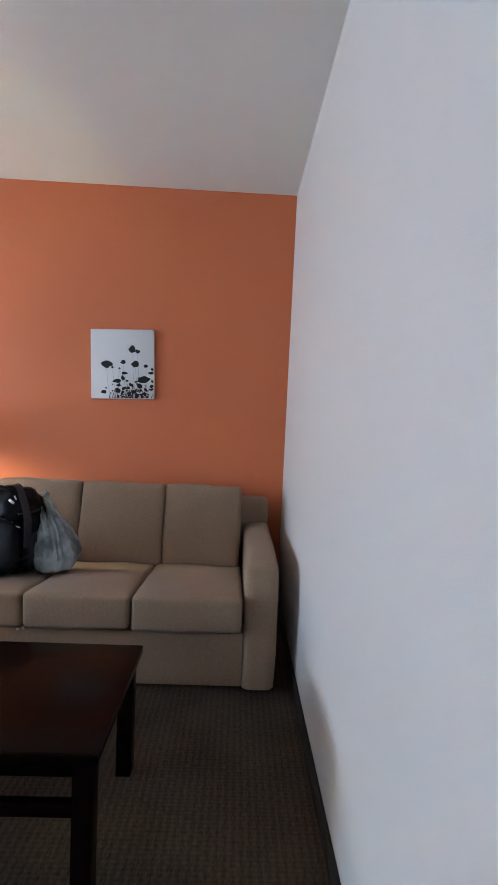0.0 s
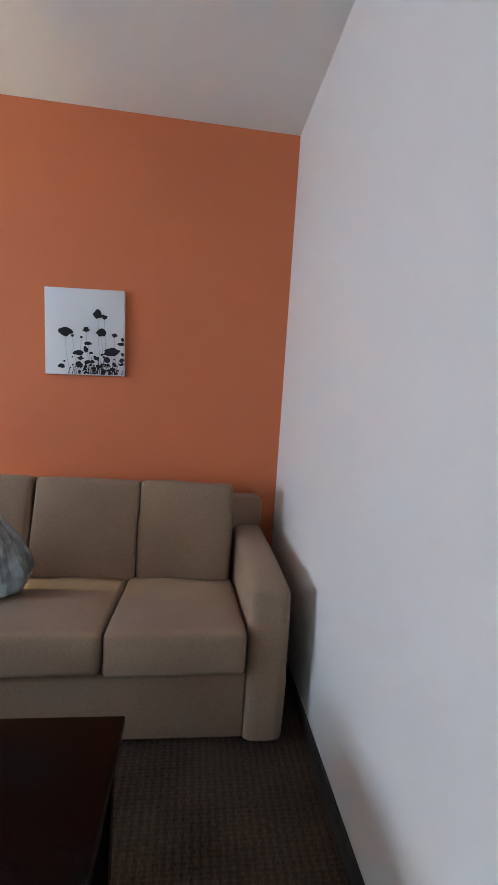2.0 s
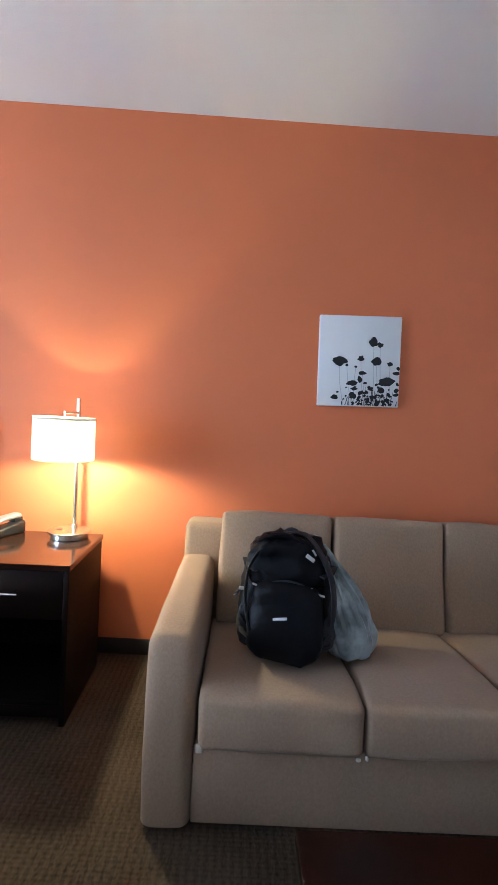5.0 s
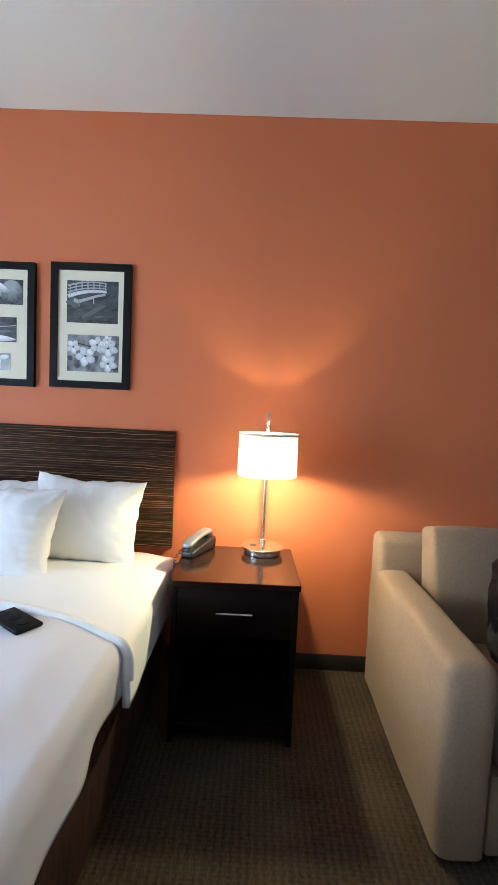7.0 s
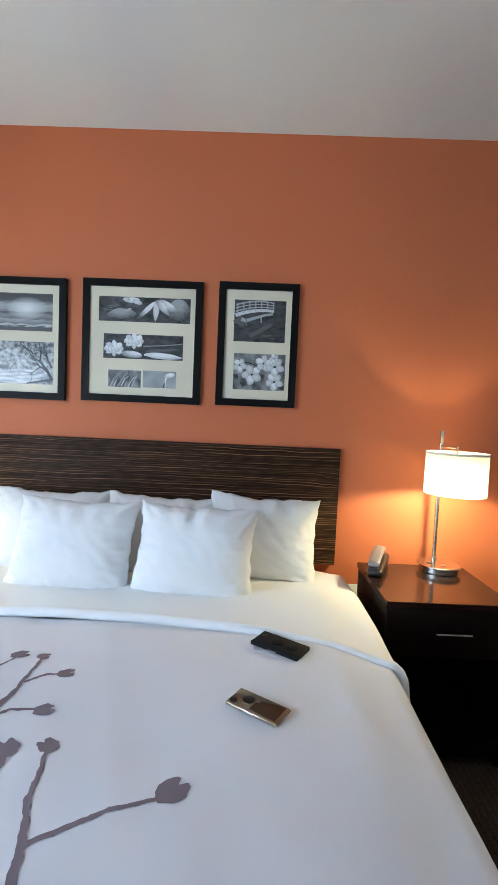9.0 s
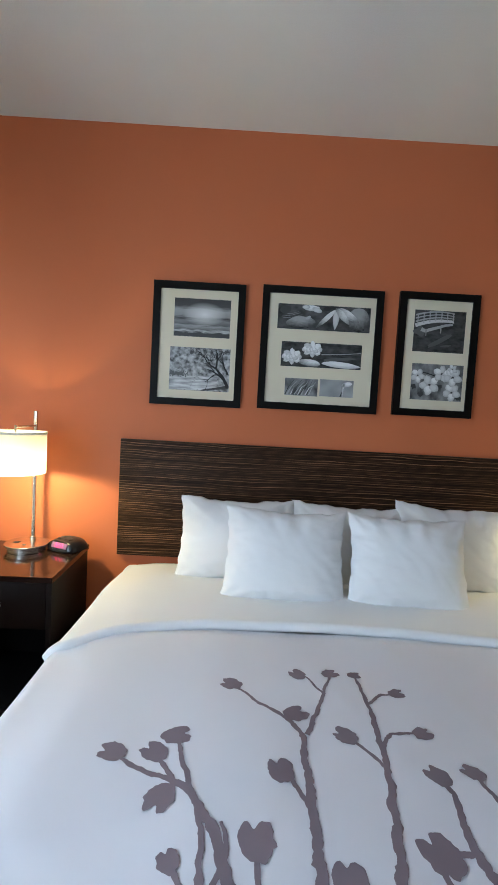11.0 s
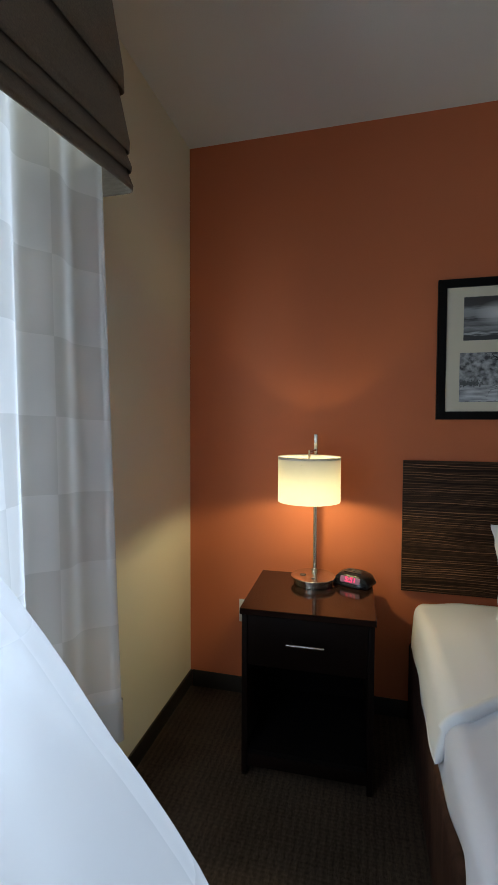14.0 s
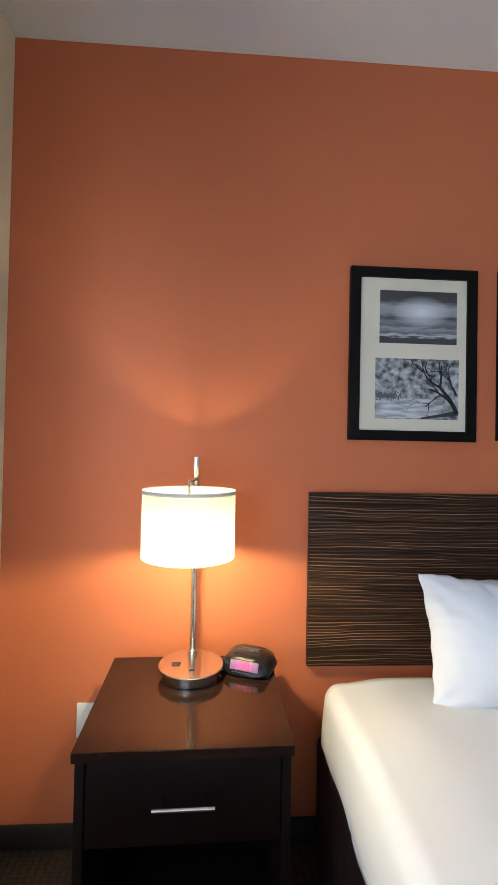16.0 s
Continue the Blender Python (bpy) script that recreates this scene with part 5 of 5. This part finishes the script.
def framed(x0, x1, z0, z1, label):
    """A black frame with cream mat; returns the thing and its front plane. Local origin: the middle, on the wall."""
    cx, cz = (x0 + x1) / 2, (z0 + z1) / 2
    ob = thing("picture_frame", label, "picture", "framed photographs above the bed", at=(cx, -0.001, cz))
    hx, hz, b, d = (x1 - x0) / 2, (z1 - z0) / 2, 0.036, 0.024
    outer = ((-hx, hz), (hx, hz), (hx, -hz), (-hx, -hz))
    inner = [(x - math.copysign(b, x), z - math.copysign(b, z)) for x, z in outer]
    for k in range(4):
        j = (k + 1) % 4
        bm = bmesh.new()
        quad = (outer[k], outer[j], inner[j], inner[k])
        front, back = [bm.verts.new((x, -d, z)) for x, z in quad], [bm.verts.new((x, 0, z)) for x, z in quad]
        bm.faces.new(front)
        bm.faces.new(list(reversed(back)))
        for i in range(4):
            m = (i + 1) % 4
            bm.faces.new((front[i], back[i], back[m], front[m]))
        part("frame_bar", bm, M_FRAME, ob, smooth=False)
    part("mat_board", box((-hx + b, -0.014, -hz + b), (hx - b, -0.006, hz - b)), M_MAT, ob)
    return ob, cx, cz


def photo(ob, cx, cz, x0, z1, x1, z0, mat):
    """A print in the mat; returns its object, and a map from print to frame."""
    p = part("photograph", box((x0 - cx, -0.0152, z0 - cz), (x1 - cx, -0.0142, z1 - cz)), mat, ob)
    q = lambda u, v: (x0 - cx + u * (x1 - x0), z1 - cz - v * (z1 - z0))
    return p, q, x1 - x0, z1 - z0


YP = -0.0162


def patch(p, q, u, v, rx, rz, mat, seed, lift=0, rag=0.2, tilt=0.0, name="print_patch"):
    c = q(u, v)
    part(name, blob(bmesh.new(), c[0], c[1], rx, rz, YP - 0.0004 * lift, seed, 24, rag, tilt), mat, p)


def line(p, q, pts, w0, w1, mat, lift=0, name="print_line"):
    part(name, strip(bmesh.new(), [q(*a) for a in pts], w0, w1, YP - 0.0004 * lift), mat, p)


# sea at sunset, and a leaning tree by water
f1, cx, cz = framed(-4.842, -4.380, 1.408, 2.025, "black-framed pair of black and white sea and tree photographs")
p, q, w, h = photo(f1, cx, cz, -4.735, 1.945, -4.452, 1.756, PH_SEA)
p, q, w, h = photo(f1, cx, cz, -4.748, 1.702, -4.443, 1.486, PH_TREE)
part("print_water", box((q(0.005, 0)[0], -0.0164, q(0, 0.99)[1]), (q(0.80, 0)[0], -0.0156, q(0, 0.66)[1])), PH_WATER, p)
rt = random.Random(11)
bm = bmesh.new()


def twig(x, z, ang, length, wd, depth):
    """A branch that splits into finer ones."""
    pts = [(x, z)]
    for _ in range(4):
        ang += rt.uniform(-0.28, 0.28)
        x, z = x + length / 4 * math.cos(ang), z + length / 4 * math.sin(ang)
        x, z = max(q(0.01, 0)[0], min(q(0.99, 0)[0], x)), max(q(0, 0.985)[1], min(q(0, 0.015)[1], z))
        pts.append((x, z))
    strip(bm, pts, wd, wd * 0.55, YP - 0.0006 - 0.00002 * depth)
    if depth:
        for s in (-1, 1):
            k = rt.randint(2, 4)
            twig(*pts[k], ang + s * rt.uniform(0.3, 0.8), length * 0.68, wd * 0.55, depth - 1)


twig(*q(0.98, 0.90), 2.05, 0.115, 0.017, 5)
twig(*q(0.92, 0.74), 2.60, 0.105, 0.010, 5)
twig(*q(0.97, 0.60), 1.80, 0.075, 0.010, 4)
twig(*q(0.70, 0.30), 2.90, 0.085, 0.005, 4)
part("print_tree", bm, G[0], p)
bm = bmesh.new()
for k in range(90):
    u, v = rt.gauss(0.14, 0.10), rt.gauss(0.63, 0.025)
    c = q(max(0.02, min(0.3, u)), v)
    blob(bm, c[0], c[1], rt.uniform(0.002, 0.005), rt.uniform(0.002, 0.005), YP - 0.0004 - 0.00002 * k, k * 1.3, 10, 0.6)
part("print_bush", bm, G[2], p)
line(p, q, [(0.55, 0.985), (0.80, 0.93), (0.99, 0.88)], 0.006, 0.018, G[1], 1, "print_bank")

# stones and flowers
f2, cx, cz = framed(-4.295, -3.684, 1.415, 2.033, "black-framed set of four black and white flower photographs")
p, q, w, h = photo(f2, cx, cz, -4.214, 1.947, -3.746, 1.823, PH_STONE)
def leaf(p, q, base, tip, width, mat, lift, name="print_petal"):
    """A pointed printed petal from base to tip, in the print's own u, v."""
    a, b = Vector(q(*base)), Vector(q(*tip))
    side = Vector((-(b - a).y, (b - a).x)).normalized() * width
    bm = bmesh.new()
    run = [math.sin(math.pi * min(1, k / 9) ** 0.8) ** 0.8 if k < 9 else 0 for k in range(10)]
    one = [a.lerp(b, k / 9) + side * run[k] for k in range(10)]
    two = [a.lerp(b, k / 9) - side * run[k] * 0.85 for k in range(8, 0, -1)]
    bm.faces.new([bm.verts.new((v.x, YP - 0.0004 * lift, v.y)) for v in one + two])
    part(name, bm, mat, p)


for k, (u, v, rx, rz, t, m) in enumerate(((0.25, 0.72, 0.070, 0.030, 0.05, PH_PEBBLE), (0.87, 0.50, 0.056, 0.058, 0.0, PH_PEBBLE), (0.08, 0.24, 0.030, 0.018, 0.2, G[1]), (0.36, 0.13, 0.040, 0.014, 0.0, PH_PETAL),
                       (0.30, 0.10, 0.020, 0.010, 0.0, PH_PETALDIM), (0.42, 0.20, 0.026, 0.012, -0.3, PH_PETALDIM), (0.33, 0.52, 0.014, 0.007, 0.5, G[4]), (0.53, 0.12, 0.020, 0.010, 0.0, G[0]))):
    patch(p, q, u, v, min(rx, 0.98 * w * min(u, 1 - u)), min(rz, 0.95 * h * min(v, 1 - v)), m, u * 9, 0.3 * k, 0.12, t, "print_stone")
for k, (u0, v0, u1, v1) in enumerate(((0.04, 0.52, 0.24, 0.34), (0.06, 0.58, 0.26, 0.42), (0.10, 0.40, 0.22, 0.30))):
    line(p, q, [(u0, v0), ((u0 + u1) / 2, (v0 + v1) / 2 + 0.03), (u1, v1)], 0.003, 0.002, G[3], 3, "print_twig")
leaf(p, q, (0.62, 0.14), (0.41, 0.93), 0.013, PH_LEAF, 4)
leaf(p, q, (0.63, 0.12), (0.62, 0.96), 0.017, PH_PETALDIM, 4.5)
leaf(p, q, (0.63, 0.10), (0.88, 0.60), 0.022, PH_LEAF, 5)
leaf(p, q, (0.62, 0.08), (0.78, 0.74), 0.018, PH_LEAF, 5.5)
p, q, w, h = photo(f2, cx, cz, -4.186, 1.760, -3.778, 1.636, PH_DARK)
patch(p, q, 0.74, 0.85, 0.098, 0.016, PH_PETAL, 5.5, 0, 0.2, -0.05, "print_ripple")
patch(p, q, 0.72, 0.62, 0.086, 0.008, G[2], 5.9, 0, 0.3, 0.1, "print_ripple")
patch(p, q, 0.36, 0.82, 0.054, 0.018, PH_LEAF, 6.1, 1, 0.1, -0.1, "print_stone")
line(p, q, [(0.50, 0.47), (0.75, 0.42), (0.99, 0.33)], 0.004, 0.003, G[4], 2, "print_twig")
for bx, bv, s in ((0.385, 0.27, 0.034), (0.135, 0.60, 0.034)):
    for ring, (n2, rr, ln, wd) in enumerate(((8, 0.72, 0.46, 0.22), (6, 0.42, 0.38, 0.20), (4, 0.16, 0.24, 0.16))):
        for k in range(n2):
            a = math.pi * 2 * (k + 0.4 * ring) / n2
            patch(p, q, bx + 1.35 * s * rr / w * math.cos(a), bv - 0.85 * s * rr / h * math.sin(a), s * ln * 1.25, s * wd * 1.75, PH_PETAL if (k + ring) % 3 else PH_PETALDIM, k * 1.1 + ring, 2 + ring * 1.6 + k * 0.13 + bx, 0.25, math.atan2(0.85 * math.sin(a), 1.35 * math.cos(a)), "print_petal")
p, q, w, h = photo(f2, cx, cz, -4.158, 1.577, -3.990, 1.490, PH_SOFT)
for k in range(14):
    line(p, q, [(0.02 + 0.055 * k, 0.95), (0.12 + 0.052 * k + 0.03 * (k % 3), 0.5), (0.28 + 0.046 * k + 0.05 * (k % 3), 0.06 + 0.09 * (k % 4))], 0.005, 0.0015, (G[1], G[4], G[3], G[5])[k % 4], k % 3, "print_reed")
p, q, w, h = photo(f2, cx, cz, -3.979, 1.579, -3.808, 1.493, PH_PALE)
line(p, q, [(0.70, 0.97), (0.68, 0.55), (0.72, 0.20)], 0.004, 0.012, PH_PETAL, 1, "print_calla")
patch(p, q, 0.80, 0.24, 0.028, 0.012, PH_PETAL, 7.7, 1, 0.1, 0.2, "print_calla")
line(p, q, [(0.62, 0.97), (0.66, 0.70)], 0.007, 0.003, G[1], 2, "print_stem")

# footbridge, and blossom
f3, cx, cz = framed(-3.603, -3.197, 1.420, 2.041, "black-framed pair of black and white bridge and blossom photographs")
p, q, w, h = photo(f3, cx, cz, -3.522, 1.955, -3.262, 1.747, PH_DARK)
def arch(u, drop):
    """A humped footbridge seen at a slant: its line at u, lowered by drop."""
    return (u, 0.03 + drop * (1.15 - 0.35 * u) + 0.42 * (u - 0.50) ** 2)


for drop, wd, g in ((0.0, 0.007, G[4]), (0.07, 0.005, G[4]), (0.14, 0.006, G[4]), (0.22, 0.016, G[5])):
    line(p, q, [arch(0.02 + 0.75 * k / 12, drop) for k in range(13)], wd * 1.2, wd * 0.8, g, 1, "print_bridge")
line(p, q, [(0.14, 0.46), (0.22, 0.50), (0.40, 0.43), (0.60, 0.35), (0.75, 0.32)], 0.020, 0.010, G[4], 1.5, "print_bridge")
for k in range(7):
    u = 0.06 + 0.115 * k
    (a0, b0), (a1, b1) = arch(u, -0.03 if k in (2, 4) else 0.0), arch(u, 0.22)
    line(p, q, [(a0, max(0.01, b0)), (a1 + 0.005, b1)], 0.0055, 0.0045, G[4], 2, "print_post")
line(p, q, [(0.235, 0.46), (0.24, 0.62)], 0.006, 0.005, G[3], 2, "print_post")
line(p, q, [(0.52, 0.36), (0.525, 0.54)], 0.006, 0.005, G[4], 2, "print_post")
patch(p, q, 0.12, 0.50, 0.028, 0.028, G[2], 1.9, 0.6, 0.5, 0.6, "print_bush")
patch(p, q, 0.52, 0.72, 0.070, 0.012, G[2], 2.7, 0.6, 0.4, 0.5, "print_ripple")
patch(p, q, 0.64, 0.84, 0.026, 0.005, G[2], 3.3, 0.8, 0.4, 0.1, "print_ripple")
p, q, w, h = photo(f3, cx, cz, -3.516, 1.687, -3.253, 1.504, PH_SOFT)
line(p, q, [(0.02, 0.20), (0.30, 0.26), (0.55, 0.36)], 0.006, 0.004, G[0], 1, "print_twig")
for bu, bv, r in ((0.36, 0.58, 0.036), (0.58, 0.26, 0.030), (0.80, 0.34, 0.034), (0.80, 0.76, 0.032), (0.12, 0.34, 0.026), (0.78, 0.12, 0.018)):
    for k in range(5):
        a = 2 * math.pi * k / 5 + bu * 9
        patch(p, q, bu + 0.78 * r / w * math.cos(a), bv - 0.78 * r / h * math.sin(a), r * 0.66, r * 0.52, PH_PETAL if k % 2 else PH_PETALDIM, k + bu * 7, 2 + k * 0.35 + bu * 0.3, 0.25, a, "print_petal")
    patch(p, q, bu, bv, r * 0.16, r * 0.16, G[1], bu * 5, 6, 0.3, 0, "print_stamen")
for u, v in ((0.20, 0.85), (0.55, 0.62), (0.94, 0.90), (0.05, 0.65)):
    patch(p, q, u, v, 0.014, 0.012, G[1], u * 9, 1, 0.5, 0, "print_shade")
